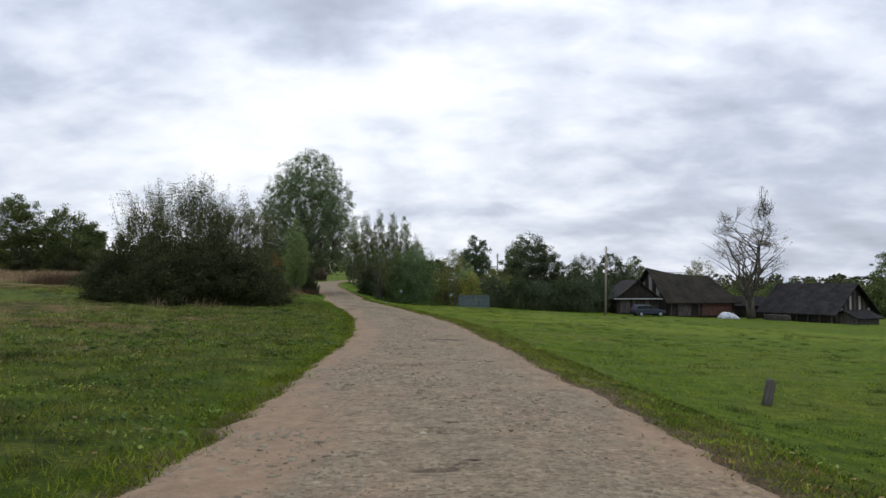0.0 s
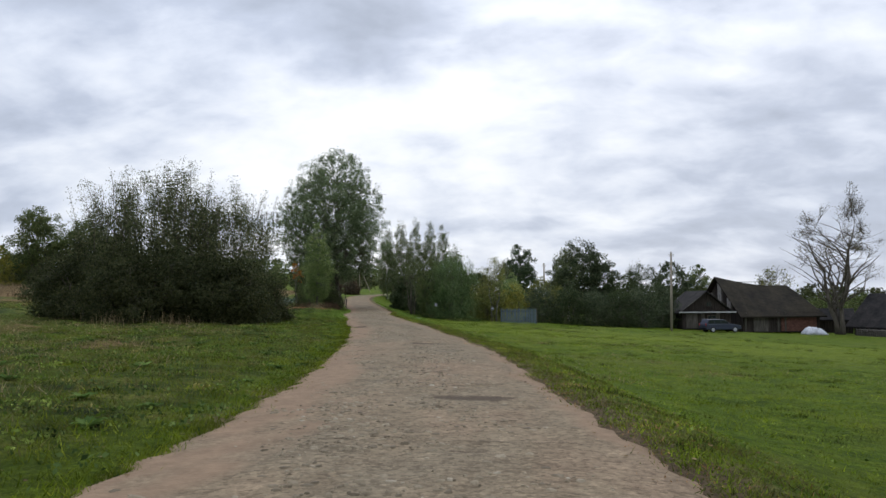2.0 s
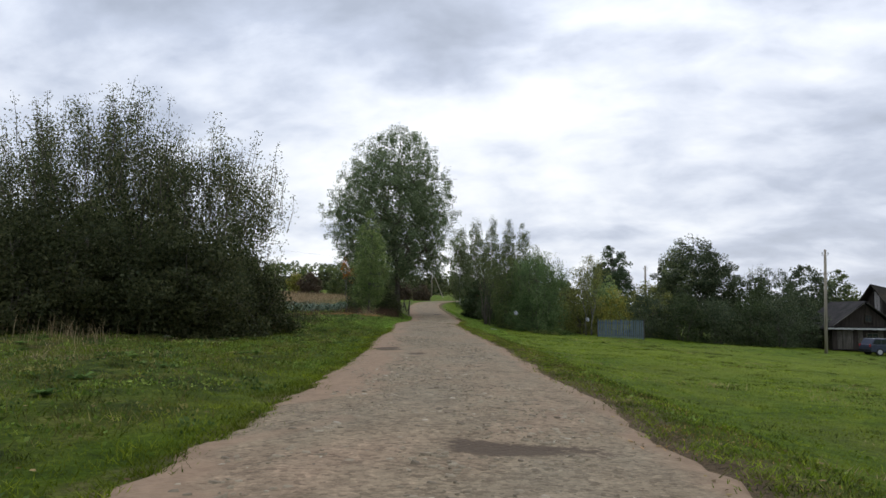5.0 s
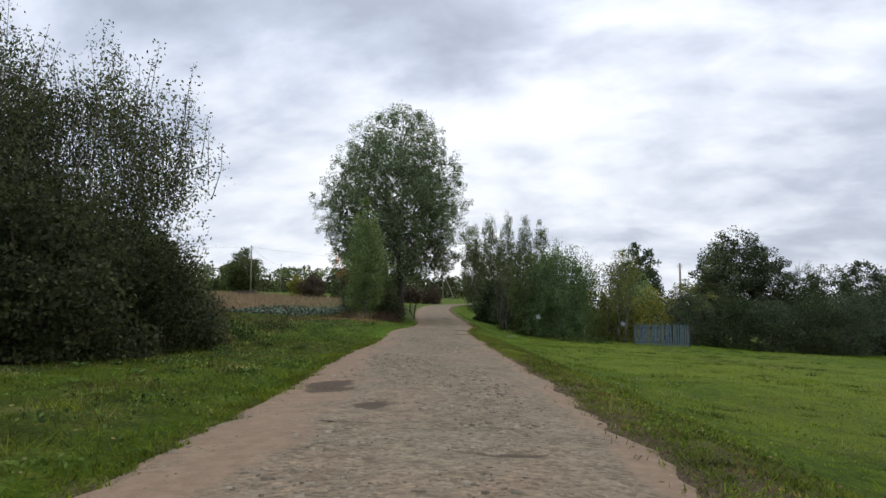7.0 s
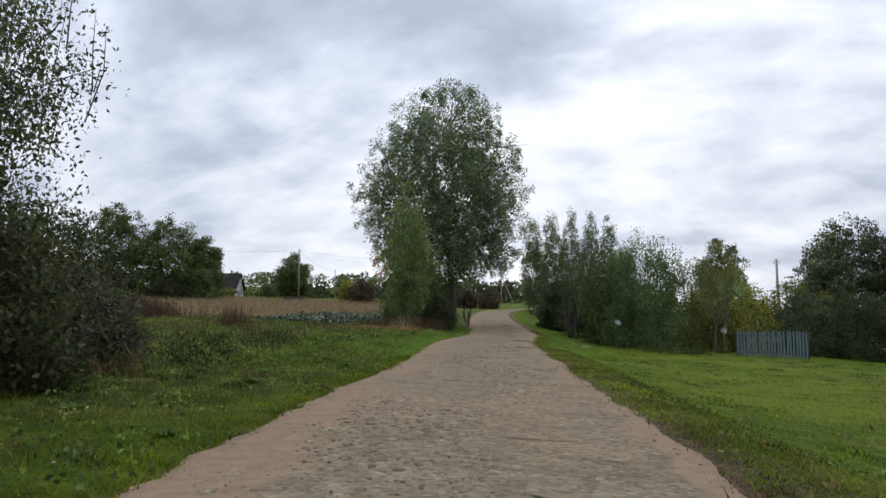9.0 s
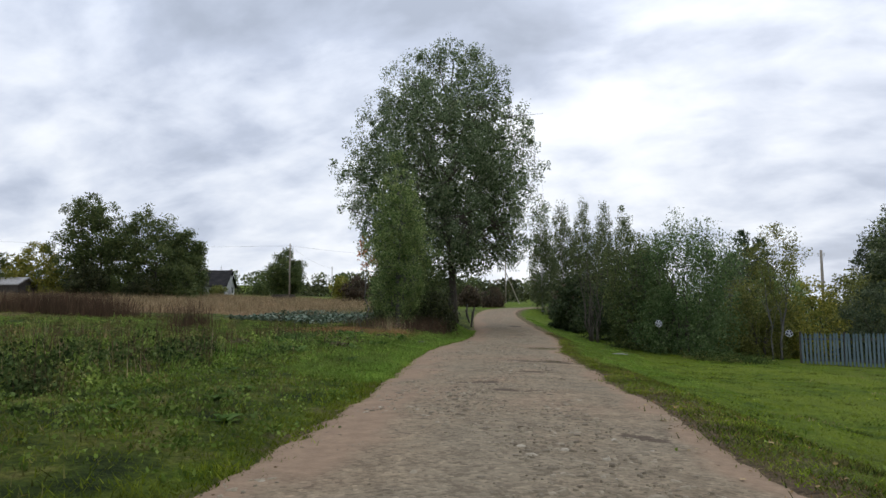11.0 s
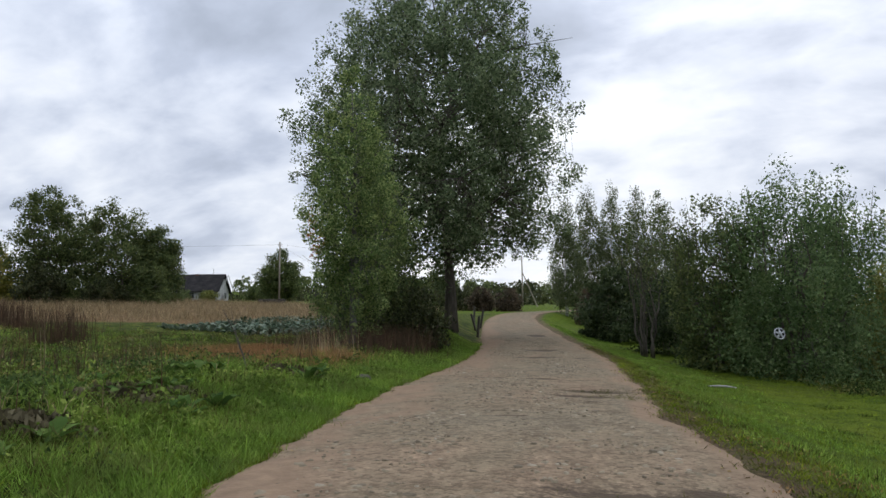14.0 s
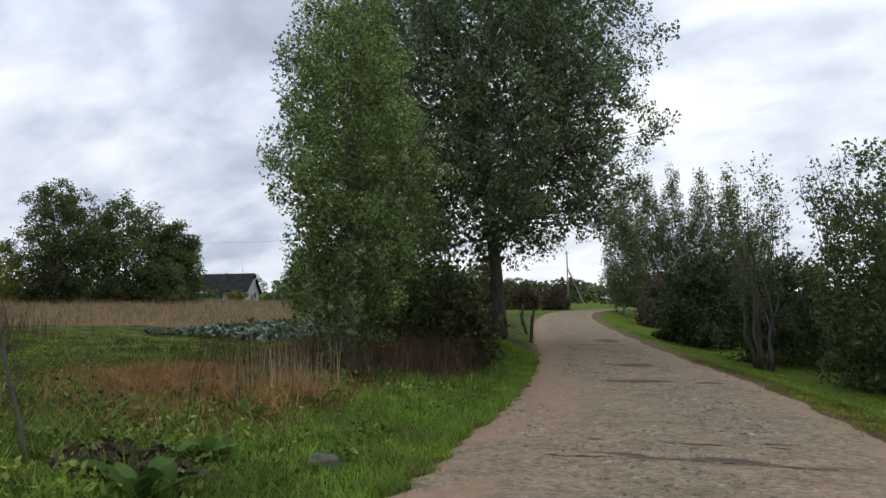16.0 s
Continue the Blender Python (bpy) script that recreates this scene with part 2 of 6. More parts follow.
# ---- mesh helpers ----
class Build:
    """Gathers the vertices and faces of one mesh."""

    def __init__(self):
        self.v, self.f = [], []

    def box(self, size, m=None, taper=1.0):
        a, b, c = (s / 2 for s in size)
        m = m or Matrix()
        k = len(self.v)
        for z, t in ((-c, 1.0), (c, taper)):
            for x, y in ((-a, -b), (a, -b), (a, b), (-a, b)):
                self.v.append(tuple(m @ Vector((x * t, y * t, z))))
        self.f += [tuple(k + i for i in q) for q in ((0, 3, 2, 1), (4, 5, 6, 7), (0, 1, 5, 4), (1, 2, 6, 5), (2, 3, 7, 6), (3, 0, 4, 7))]
        return self

    def beam(self, p, q, w, h):
        p, q = Vector(p), Vector(q)
        m = Matrix.Translation((p + q) / 2) @ (q - p).to_track_quat("Z", "Y").to_matrix().to_4x4()
        return self.box((w, h, (q - p).length), m)

    def tube(self, pts, radii, sides=6, cap=True):
        pts = [Vector(p) for p in pts]
        k = len(self.v)
        side = None
        for i, p in enumerate(pts):
            d = (pts[min(i + 1, len(pts) - 1)] - pts[max(i - 1, 0)]).normalized()
            if side is None:
                side = d.orthogonal().normalized()
            side = (side - d * side.dot(d)).normalized()
            other = d.cross(side)
            for j in range(sides):
                a = 6.2832 * j / sides
                self.v.append(tuple(p + (side * math.cos(a) + other * math.sin(a)) * radii[i]))
        for i in range(len(pts) - 1):
            for j in range(sides):
                a, b = k + i * sides + j, k + i * sides + (j + 1) % sides
                self.f.append((a, b, b + sides, a + sides))
        if cap:
            self.f.append(tuple(k + j for j in reversed(range(sides))))
            self.f.append(tuple(k + (len(pts) - 1) * sides + j for j in range(sides)))
        return self

    def prism(self, outline, depth, m=None):
        """An outline in x, z, made thick along y."""
        m = m or Matrix()
        k, n = len(self.v), len(outline)
        for y in (0, depth):
            self.v += [tuple(m @ Vector((x, y, z))) for x, z in outline]
        self.f.append(tuple(k + i for i in range(n)))
        self.f.append(tuple(k + n + i for i in reversed(range(n))))
        self.f += [(k + i, k + n + i, k + n + (i + 1) % n, k + (i + 1) % n) for i in range(n)]
        return self

    def slab(self, corners, thick):
        """Four corners of a sheet, made thick downwards."""
        k = len(self.v)
        c = [Vector(p) for p in corners]
        nrm = (c[1] - c[0]).cross(c[3] - c[0]).normalized() * thick
        self.v += [tuple(p) for p in c] + [tuple(p - nrm) for p in c]
        self.f += [tuple(k + i for i in q) for q in ((0, 1, 2, 3), (7, 6, 5, 4), (0, 4, 5, 1), (1, 5, 6, 2), (2, 6, 7, 3), (3, 7, 4, 0))]
        return self

    def mesh(self, name, mat, smooth=False):
        me = bpy.data.meshes.new(name)
        me.from_pydata(self.v, [], self.f)
        me.materials.append(mat)
        if smooth:
            me.shade_smooth()
        return me


def part(name, build, mat, parent, label="", smooth=False, m=None):
    """One mesh object under a thing or a part."""
    ob = new(name, build if isinstance(build, bpy.types.Mesh) else build.mesh(name, mat, smooth))
    ob.parent = parent
    if m is not None:
        ob.matrix_basis = m
    return tagged(ob, label)


def rounded(ob, width, segments=2):
    b = ob.modifiers.new("bevel", "BEVEL")
    b.width, b.segments, b.limit_method = width, segments, "ANGLE"
    return ob


def thing(name, m, label, category, group="", kind=""):
    ob = new(name)
    ob.matrix_basis = m
    return tagged(ob, label, category, group, kind)


def sheet_mesh(name, verts, faces, mat, smooth=False):
    """A mesh from arrays of vertices and of equal faces."""
    me = bpy.data.meshes.new(name)
    faces = np.asarray(faces, np.int32)
    n, k = faces.shape
    me.vertices.add(len(verts))
    me.vertices.foreach_set("co", np.asarray(verts, np.float32).ravel())
    me.loops.add(n * k)
    me.loops.foreach_set("vertex_index", faces.ravel())
    me.polygons.add(n)
    me.polygons.foreach_set("loop_start", np.arange(0, n * k, k, dtype=np.int32))
    me.materials.append(mat)
    me.update(calc_edges=True)
    if smooth:
        me.shade_smooth()
    return me


def unit(a):
    return a / np.maximum(np.linalg.norm(a, axis=-1, keepdims=True), 1e-9)


def leaves(centres, size, rs, up_bias=0.0, slim=0.62, droop=0.0, single=False):
    """Kite-shaped leaves, two triangles each, folded along the midrib."""
    n = len(centres)
    d = unit(rs.normal(size=(n, 3)) + np.array([0, 0, up_bias - droop]))
    s = unit(np.cross(d, rs.normal(size=(n, 3))))
    nn = np.cross(d, s)
    ln = (size * rs.uniform(0.65, 1.3, n))[:, None]
    w = ln * slim / 2
    base = centres - d * ln * 0.5
    a = base + d * ln * 0.45 + s * w + nn * ln * 0.10
    b = base + d * ln * 0.45 - s * w + nn * ln * 0.10
    tip = base + d * ln
    if single:
        v = np.stack([base, a + s * w * 0.4, tip - s * w * 0.5], 1).reshape(-1, 3)
        return v, np.arange(3 * n).reshape(-1, 3)
    v = np.stack([base, a, tip, b], 1).reshape(-1, 3)
    i = np.arange(n)[:, None] * 4
    f = np.concatenate([i + np.array([[0, 1, 2]]), i + np.array([[0, 2, 3]])])
    return v, f


def tree(name, x, y, height, profile, label, category="tree", leaf=LEAF_POPLAR, bark=BARK, clumps=200, per=60, size=0.14,
         spread=0.5, trunk_r=0.2, stems=1, limbs=14, seed=1, rise=0.35, hollow=0.5, lumps=0.25, flat=0.8, bare=0.0, group="", bow=(0, 0), droop=0.0, sink=0.1, shoots=0, core=0, fork=1.0):
    """A tree or shrub: tapered stems and limbs, and a crown of leaf clumps within an uneven outline. profile: pairs of height and radius, as shares of the height and in metres. bow: how far the crown bulges to one side at half its height."""
    rs = np.random.RandomState(seed)
    ph, pr = [p[0] * height for p in profile], [p[1] for p in profile]
    z0 = ground(x, y) - sink
    root = thing(name, pose(x, y, z0), label, category, group)

    def radius(z, a):
        ph1, ph2 = seed * 1.3, seed * 2.1
        lump = 1 + lumps * (np.sin(3 * a + ph1 + z * 0.8) * 0.5 + np.sin(5 * a - ph2 - z * 1.7) * 0.35 + np.sin(z * 2.6 + ph2 + 2 * a) * 0.4)
        return np.interp(z, ph, pr) * lump

    wood = Build()
    nodes = []
    for s in range(stems):
        a0 = 6.28 * s / max(stems, 1) + rs.uniform(0, 1)
        out = 0 if stems == 1 else rs.uniform(0.25, 0.55) * max(pr)
        top = height * (0.93 if stems == 1 else rs.uniform(0.55, 0.78))
        foot = np.array([math.cos(a0), math.sin(a0), 0]) * (0 if stems == 1 else rs.uniform(0.1, 0.22) * max(pr) * fork)
        end = foot + np.array([math.cos(a0) * out, math.sin(a0) * out, top])
        r0 = trunk_r * (1 if stems == 1 else rs.uniform(0.5, 1.0))
        pts, rad = [], []
        for k in range(9):
            u = k / 8
            p = foot + (end - foot) * np.array([u ** 1.5, u ** 1.5, u]) + rs.normal(size=3) * np.array([1, 1, 0]) * 0.012 * height * (0.2 < u)
            pts.append(p)
            rad.append(r0 * ((1 - u) ** 0.8 * 0.92 + 0.06) * (1.45 if k == 0 else 1.0))
        wood.tube(pts, rad, 8 if trunk_r > 0.15 else 6)
        nodes += [(np.array(p), r) for p, r in zip(pts[3:], rad[3:])]
        for _ in range(max(2, limbs // stems)):
            u = rs.uniform(0.22, 0.9)
            k = u * 8
            i = int(k)
            p0 = pts[i] + (pts[min(i + 1, 8)] - pts[i]) * (k - i)
            a = rs.uniform(0, 6.28)
            zt = min(height * 0.96, p0[2] + rise * height * rs.uniform(0.2, 0.9) * (1.1 - u * 0.6))
            rr = radius(zt, a) * rs.uniform(0.65, 0.95)
            p3 = np.array([math.cos(a) * rr, math.sin(a) * rr, zt - droop * rr])
            r1 = rad[i] * rs.uniform(0.35, 0.6)
            seg = []
            for q in (0, 0.33, 0.66, 1.0):
                b = p0 + (p3 - p0) * np.array([q, q, q ** (0.75 if rise > 0 else 1.3)]) + rs.normal(size=3) * 0.05 * rr * (0 < q < 1)
                seg.append(b)
            rads = [r1, r1 * 0.7, r1 * 0.42, max(0.008, r1 * 0.12)]
            wood.tube(seg, rads, 5, False)
            nodes += [(seg[1], rads[1]), (seg[2], rads[2]), (seg[3], rads[3]), ((seg[1] + seg[2]) / 2, rads[2])]
    npos = np.array([q[0] for q in nodes])
    zz = np.linspace(ph[0], ph[-1], 60)
    wgt = np.interp(zz, ph, pr) ** 2 + 0.02 * max(pr) ** 2
    zc = rs.choice(zz, clumps, p=wgt / wgt.sum()) + rs.normal(size=clumps) * 0.02 * height
    zc = np.maximum(zc, 0.1)
    ang = rs.uniform(0, 6.28, clumps)
    rad = radius(zc, ang) * (hollow + (1 - hollow) * rs.uniform(0, 1, clumps)) ** 0.8 * rs.uniform(0.75, 1.0, clumps)
    cen = np.stack([np.cos(ang) * rad + bow[0] * np.sin(np.pi * zc / height), np.sin(ang) * rad + bow[1] * np.sin(np.pi * zc / height), np.clip(zc, 0.15, height - spread * 0.3)], 1)
    if clumps > 400:
        gap = np.sort(((cen[:, None, :] - cen[None]) ** 2).sum(-1), axis=1)[:, 4]
        cen = cen[gap < (2.9 * spread if height < 15 else 1.12) ** 2]
        clumps = len(cen)
    for c in cen:
        j = np.argmin(np.linalg.norm((npos - c) * np.array([1, 1, 0.8]) + np.array([0, 0, 0.25]), axis=1))
        p, r = nodes[j]
        midp = (p + c) / 2 + rs.normal(size=3) * 0.06 * np.linalg.norm(c - p)
        rr = min(r * 0.5, 0.03)
        wood.tube([p, midp, c] if y < 96 else [p, c], [rr, rr * 0.6, 0.006] if y < 96 else [rr, 0.006], 3, False)
        if bare > 0:
            for _ in range(6):
                tip = c + unit(rs.normal(size=3) + np.array([0, 0, 0.5])) * spread * rs.uniform(0.8, 1.7)
                wood.tube([midp, (midp + tip) / 2 + rs.normal(size=3) * 0.06, tip], [0.02, 0.013, 0.007], 3, False)
    extra = []
    for _ in range(shoots):
        a, z1 = rs.uniform(0, 6.28), height * rs.uniform(0.45, 0.72)
        rr = radius(z1, a) * rs.uniform(0.1, 0.95) ** 0.6
        p0 = np.array([math.cos(a) * rr, math.sin(a) * rr, z1])
        z2 = height * rs.uniform(0.82, 1.06) - 0.22 * height * (rr / max(pr)) ** 2
        rise_ = max(0.5, (z2 - z1) * rs.uniform(0.55, 1.0))
        p1 = p0 + np.array([math.cos(a) * 0.35 + rs.normal() * 0.2, math.sin(a) * 0.35 + rs.normal() * 0.2, 1.0]) * np.array([rise_ * 0.45, rise_ * 0.45, rise_])
        midp = (p0 + p1) / 2 + rs.normal(size=3) * 0.05
        wood.tube([p0, midp, p1], [0.016, 0.011, 0.004], 3, False)
        u = rs.uniform(0.0, 1.0, int(26 * (p1[2] - p0[2]) * 0.12 / size))[:, None]
        extra.append(p0 + (p1 - p0) * u + rs.normal(size=(len(u), 3)) * np.array([1, 1, 0.6]) * (0.26 - 0.17 * u))
    part("trunk", wood, bark, root, smooth=True)
    m = rs.poisson(per, clumps)
    own = np.repeat(np.arange(clumps), m)
    sc = spread * rs.uniform(0.6, 1.35, clumps)[own]
    off = np.clip(rs.normal(size=(len(own), 3)), -1.5, 1.5) * np.array([1, 1, flat]) * sc[:, None] * 0.55
    pos = cen[own] + off
    if droop > 0:
        pos[:, 2] -= droop * np.abs(rs.normal(size=len(own))) * sc * 1.2
    pos[:, 2] = np.maximum(pos[:, 2], 0.12 + 0.1 * rs.uniform(0, 1, len(pos)))
    if extra:
        pos = np.concatenate([pos] + extra)
    far = y > 84 and height < 15
    if core:
        zi = rs.choice(zz, core, p=wgt / wgt.sum()) * (0.60 if shoots else 0.94)
        ai = rs.uniform(0, 6.28, core)
        ri = radius(zi, ai) * np.sqrt(rs.uniform(0, 1, core)) * 0.66
        inner = np.stack([np.cos(ai) * ri + bow[0] * np.sin(np.pi * zi / height), np.sin(ai) * ri + bow[1] * np.sin(np.pi * zi / height), np.maximum(zi, 0.2)], 1)
    v, f = leaves(pos, size * (1.25 if y > 96 else 1.05 if far else 1), rs, 0.8 if shoots else 0.3, 0.85 if far else 0.5 if shoots else 0.62, droop * 2, far)
    if core:
        vi, fi = leaves(inner, size * 1.9, rs, 0.2, 0.7, 0, far)
        v, f = np.concatenate([v, vi]), np.concatenate([f, fi + len(v)])
    part("crown", sheet_mesh("crown", v, f, leaf), leaf, root)
    return root


# ---- ground ----
def meadow():
    """Short grass, worn and dry in patches; dry and bare shares come with the mesh."""
    m, nt, b = material("meadow")
    big_n = noise_tex(nt, 0.16, 5, 0.6)
    mid_n = noise_tex(nt, 1.3, 8, 0.72)
    tuft = noise_tex(nt, 15.0, 8, 0.78)
    c = ramp(nt, mid_n, [(0.30, (0.030, 0.052, 0.0050)), (0.50, (0.062, 0.096, 0.0064)), (0.70, (0.112, 0.138, 0.0100))])
    c = mixed(nt, ramp(nt, big_n, [(0.46, (0, 0, 0)), (0.62, (0.6, 0.6, 0.6))]), c, (0.092, 0.104, 0.016))
    c = mixed(nt, 1.0, c, ramp(nt, tuft, [(0.32, (0.36, 0.38, 0.36)), (0.50, (0.95, 0.95, 0.95)), (0.64, (1.45, 1.42, 1.3))]), "MULTIPLY")
    clod = noise_tex(nt, 3.6, 5, 0.7)
    c = mixed(nt, 1.0, c, ramp(nt, clod, [(0.34, (0.66, 0.68, 0.66)), (0.62, (1.22, 1.2, 1.15))]), "MULTIPLY")
    for name, tint in (("mown", (0.104, 0.134, 0.012)), ("rough", (0.050, 0.050, 0.012)), ("dry", (0.140, 0.088, 0.042)), ("bare", (0.112, 0.080, 0.048))):
        at = nt.nodes.new("ShaderNodeAttribute")
        at.attribute_name = name
        ragged = node(nt, "ShaderNodeMath", [(at.outputs["Fac"], 0), (mid_n, 1)])
        ragged.operation = "ADD"
        fac = ramp(nt, ragged.outputs[0], [(0.72, (0, 0, 0)), (1.02, (1, 1, 1))])
        # rough meadow: darkest stops put the shadows between weeds into the colour
        if name == "rough":
            tint = ramp(nt, noise_tex(nt, 0.95, 9, 0.74), [(0.38, (0.013, 0.020, 0.005)), (0.47, (0.036, 0.052, 0.008)), (0.54, (0.068, 0.084, 0.013)), (0.62, (0.108, 0.108, 0.024)), (0.72, (0.165, 0.138, 0.054))])
        shade = mixed(nt, 1.0, tint, ramp(nt, tuft, [(0.34, (0.32, 0.32, 0.32)), (0.50, (0.95, 0.95, 0.95)), (0.64, (1.55, 1.5, 1.4))]), "MULTIPLY")
        c = mixed(nt, fac, c, shade)
    nt.links.new(c, b.inputs["Base Color"])
    b.inputs["Roughness"].default_value = 0.9
    b.inputs["Specular IOR Level"].default_value = 0.05
    bumped(nt, b, tuft, 0.9, 0.06)
    return m


def axis(spans):
    out = []
    for a, b, step in spans:
        out += list(np.arange(a, b, step))
    return np.array(out + [spans[-1][1]])


def far_steps(start, end, grow=1.22, first=4.0):
    out, v, s = [], start, first
    while v < end:
        v, s = v + s, s * grow
        out.append(v)
    return out


def regions(x, y):
    """Shares of mown, rough, dry and bare ground."""
    d = x - road_x(np.clip(y, -30, 200))
    w = road_w(np.clip(y, -30, 200))
    bare = np.clip(1 - (np.abs(d) - w) / 0.4, 0, 1) * 0.55
    bare = np.where(d > 0, np.clip(1 - (np.abs(d) - w) / (0.95 + 0.5 * wave(x, y, 4.0, 41)), 0, 1) * 0.62, bare)
    dry = np.clip((y - 103 - 0.35 * (x + 24)) / 4, 0, 1) * np.clip((-d - 14) / 6, 0, 1) * np.clip((165 - y) / 10, 0, 1)
    u, v = 0.79 * (x + 18.1) - 0.61 * (y - 78.0), 0.61 * (x + 18.1) + 0.79 * (y - 78.0)
    dry = np.maximum(dry, 0.8 * np.clip(1.15 - np.hypot(u / 4.2, v / 2.1), 0, 1) ** 0.5 * (d < -3.8))
    dry = np.maximum(dry, 0.42 * np.clip((-d - 24) / 10 + 0.5 * wave(x, y, 14, 15), 0, 1) * np.clip((y - 40) / 12, 0, 1) * np.clip((97 - y) / 14, 0, 1) * np.clip((60 + x) / 20 + 0.6, 0.3, 1))
    dry = np.maximum(dry, np.clip((-d - 4) / 5, 0, 1) * np.clip((44 - y) / 8, 0, 1) * np.clip(0.24 + 0.34 * wave(x, y, 6.5, 16) + 0.25 * wave(x, y, 2.2, 17), 0, 0.5))
    rough = np.clip((-d - 1.7) / 1.4, 0, 1) * (0.42 + 0.36 * np.clip((y - 46) / 10, 0, 1) + 0.25 * wave(x, y, 9, 9) + 0.12 * wave(x, y, 2.7, 10)) * (y < 130)
    mown = np.clip((d - 3.2) / 2.5, 0, 1) * np.clip((y - 30) / 20, 0, 1) * np.clip((100 - y - 0.5 * np.maximum(d, 0)) / 25, 0, 1) * (0.42 + 0.25 * wave(x, y, 13, 18) + 0.15 * wave(x, y, 3.5, 19))
    return mown, rough, dry, bare


def build_ground():
    xs = np.concatenate([[-v for v in far_steps(45, 4300)][::-1], axis([(-45, -22, 1.0), (-22, 12, 0.55), (12, 45, 1.5)]), far_steps(45, 4300)])
    ys = np.concatenate([[-v for v in far_steps(20, 4300)][::-1], axis([(-20, -4, 1.0), (-4, 100, 0.7), (100, 180, 1.8)]), far_steps(180, 4300)])
    X, Y = np.meshgrid(xs, ys)
    Z = land(X, Y)
    d = np.abs(X - road_x(np.clip(Y, -30, 200)))
    inside = (d < road_w(np.clip(Y, -30, 200)) + 0.1) & (Y > -30) & (Y < 200)
    Z = Z - np.where(inside, 0.07, 0)
    v = np.stack([X, Y, Z], -1).reshape(-1, 3)
    ny, nx = X.shape
    i = (np.arange(ny - 1)[:, None] * nx + np.arange(nx - 1)).ravel()
    f = np.stack([i, i + 1, i + nx + 1, i + nx], 1)
    me = sheet_mesh("ground", v, f, meadow(), True)
    for name, val in zip(("mown", "rough", "dry", "bare"), regions(X, Y)):
        me.attributes.new(name, "FLOAT", "POINT").data.foreach_set("value", np.asarray(val, np.float32).ravel())
    tagged(new("ground", me), "green meadow with short grass, worn brown in patches", "meadow", kind="structure")


build_ground()


def road_material():
    m, nt, b = material("road_sand")
    a = noise_tex(nt, 0.55, 5, 0.6, (1.0, 0.45, 1))
    g = noise_tex(nt, 6.0, 6, 0.7)
    s = noise_tex(nt, 45.0, 3, 0.7)
    c = ramp(nt, a, [(0.33, (0.194, 0.137, 0.0870)), (0.48, (0.174, 0.132, 0.0830)), (0.62, (0.160, 0.127, 0.0825))])
    cell = nt.nodes.new("ShaderNodeTexVoronoi")
    cell.inputs["Scale"].default_value = 24.0
    tc = nt.nodes.new("ShaderNodeTexCoord")
    nt.links.new(tc.outputs["Object"], cell.inputs["Vector"])
    grey = node(nt, "ShaderNodeSeparateColor", [(cell.outputs["Color"], 0)])
    c = mixed(nt, 0.8, c, ramp(nt, grey.outputs[0], [(0.0, (0.58, 0.57, 0.56)), (0.35, (0.92, 0.92, 0.92)), (0.85, (1.12, 1.12, 1.12)), (1.0, (1.4, 1.4, 1.4))]), "MULTIPLY")
    blot = noise_tex(nt, 2.0, 6, 0.72)
    c = mixed(nt, 1.0, c, ramp(nt, blot, [(0.30, (0.76, 0.75, 0.74)), (0.48, (0.98, 0.98, 0.98)), (0.7, (1.2, 1.2, 1.2))]), "MULTIPLY")
    c = mixed(nt, 1.0, c, ramp(nt, g, [(0.28, (0.78, 0.77, 0.76)), (0.6, (1.1, 1.1, 1.1))]), "MULTIPLY")
    c = mixed(nt, 1.0, c, ramp(nt, s, [(0.3, (0.75, 0.75, 0.75)), (0.65, (1.15, 1.15, 1.15))]), "MULTIPLY")
    side = nt.nodes.new("ShaderNodeAttribute")
    side.attribute_name = "shoulder"
    drift = node(nt, "ShaderNodeMath", [(side.outputs["Fac"], 0), (a, 1)])
    drift.operation = "ADD"
    soft_sand = mixed(nt, 1.0, (0.208, 0.140, 0.088), ramp(nt, g, [(0.28, (0.74, 0.74, 0.74)), (0.65, (1.12, 1.12, 1.12))]), "MULTIPLY")
    c = mixed(nt, ramp(nt, drift.outputs[0], [(0.75, (0, 0, 0)), (1.1, (0.9, 0.9, 0.9))]), c, soft_sand)
    at = nt.nodes.new("ShaderNodeAttribute")
    at.attribute_name = "damp"
    edge = node(nt, "ShaderNodeMath", [(at.outputs["Fac"], 0), (noise_tex(nt, 11.0, 6, 0.75), 1)])
    edge.operation = "MULTIPLY"
    c = mixed(nt, ramp(nt, edge.outputs[0], [(0.21, (0, 0, 0)), (0.29, (0.9, 0.9, 0.9))]), c, (0.062, 0.044, 0.029))
    nt.links.new(c, b.inputs["Base Color"])
    b.inputs["Roughness"].default_value = 0.92
    b.inputs["Specular IOR Level"].default_value = 0.1
    h = node(nt, "ShaderNodeMath", [(g, 0), (cell.outputs["Distance"], 1)])
    h.operation = "SUBTRACT"
    bumped(nt, b, h.outputs[0], 0.4, 0.02)
    return m


ROAD_SAND = road_material()


def edge_wobble(y, side):
    return 0.10 * wave(y, y * 0.3, 2.3, 20 + side) + 0.14 * wave(y, y * 0.1, 7.0, 22 + side) + 0.11 * wave(y, y, 0.95, 24 + side) + 0.07 * wave(y, y, 0.5, 26 + side)


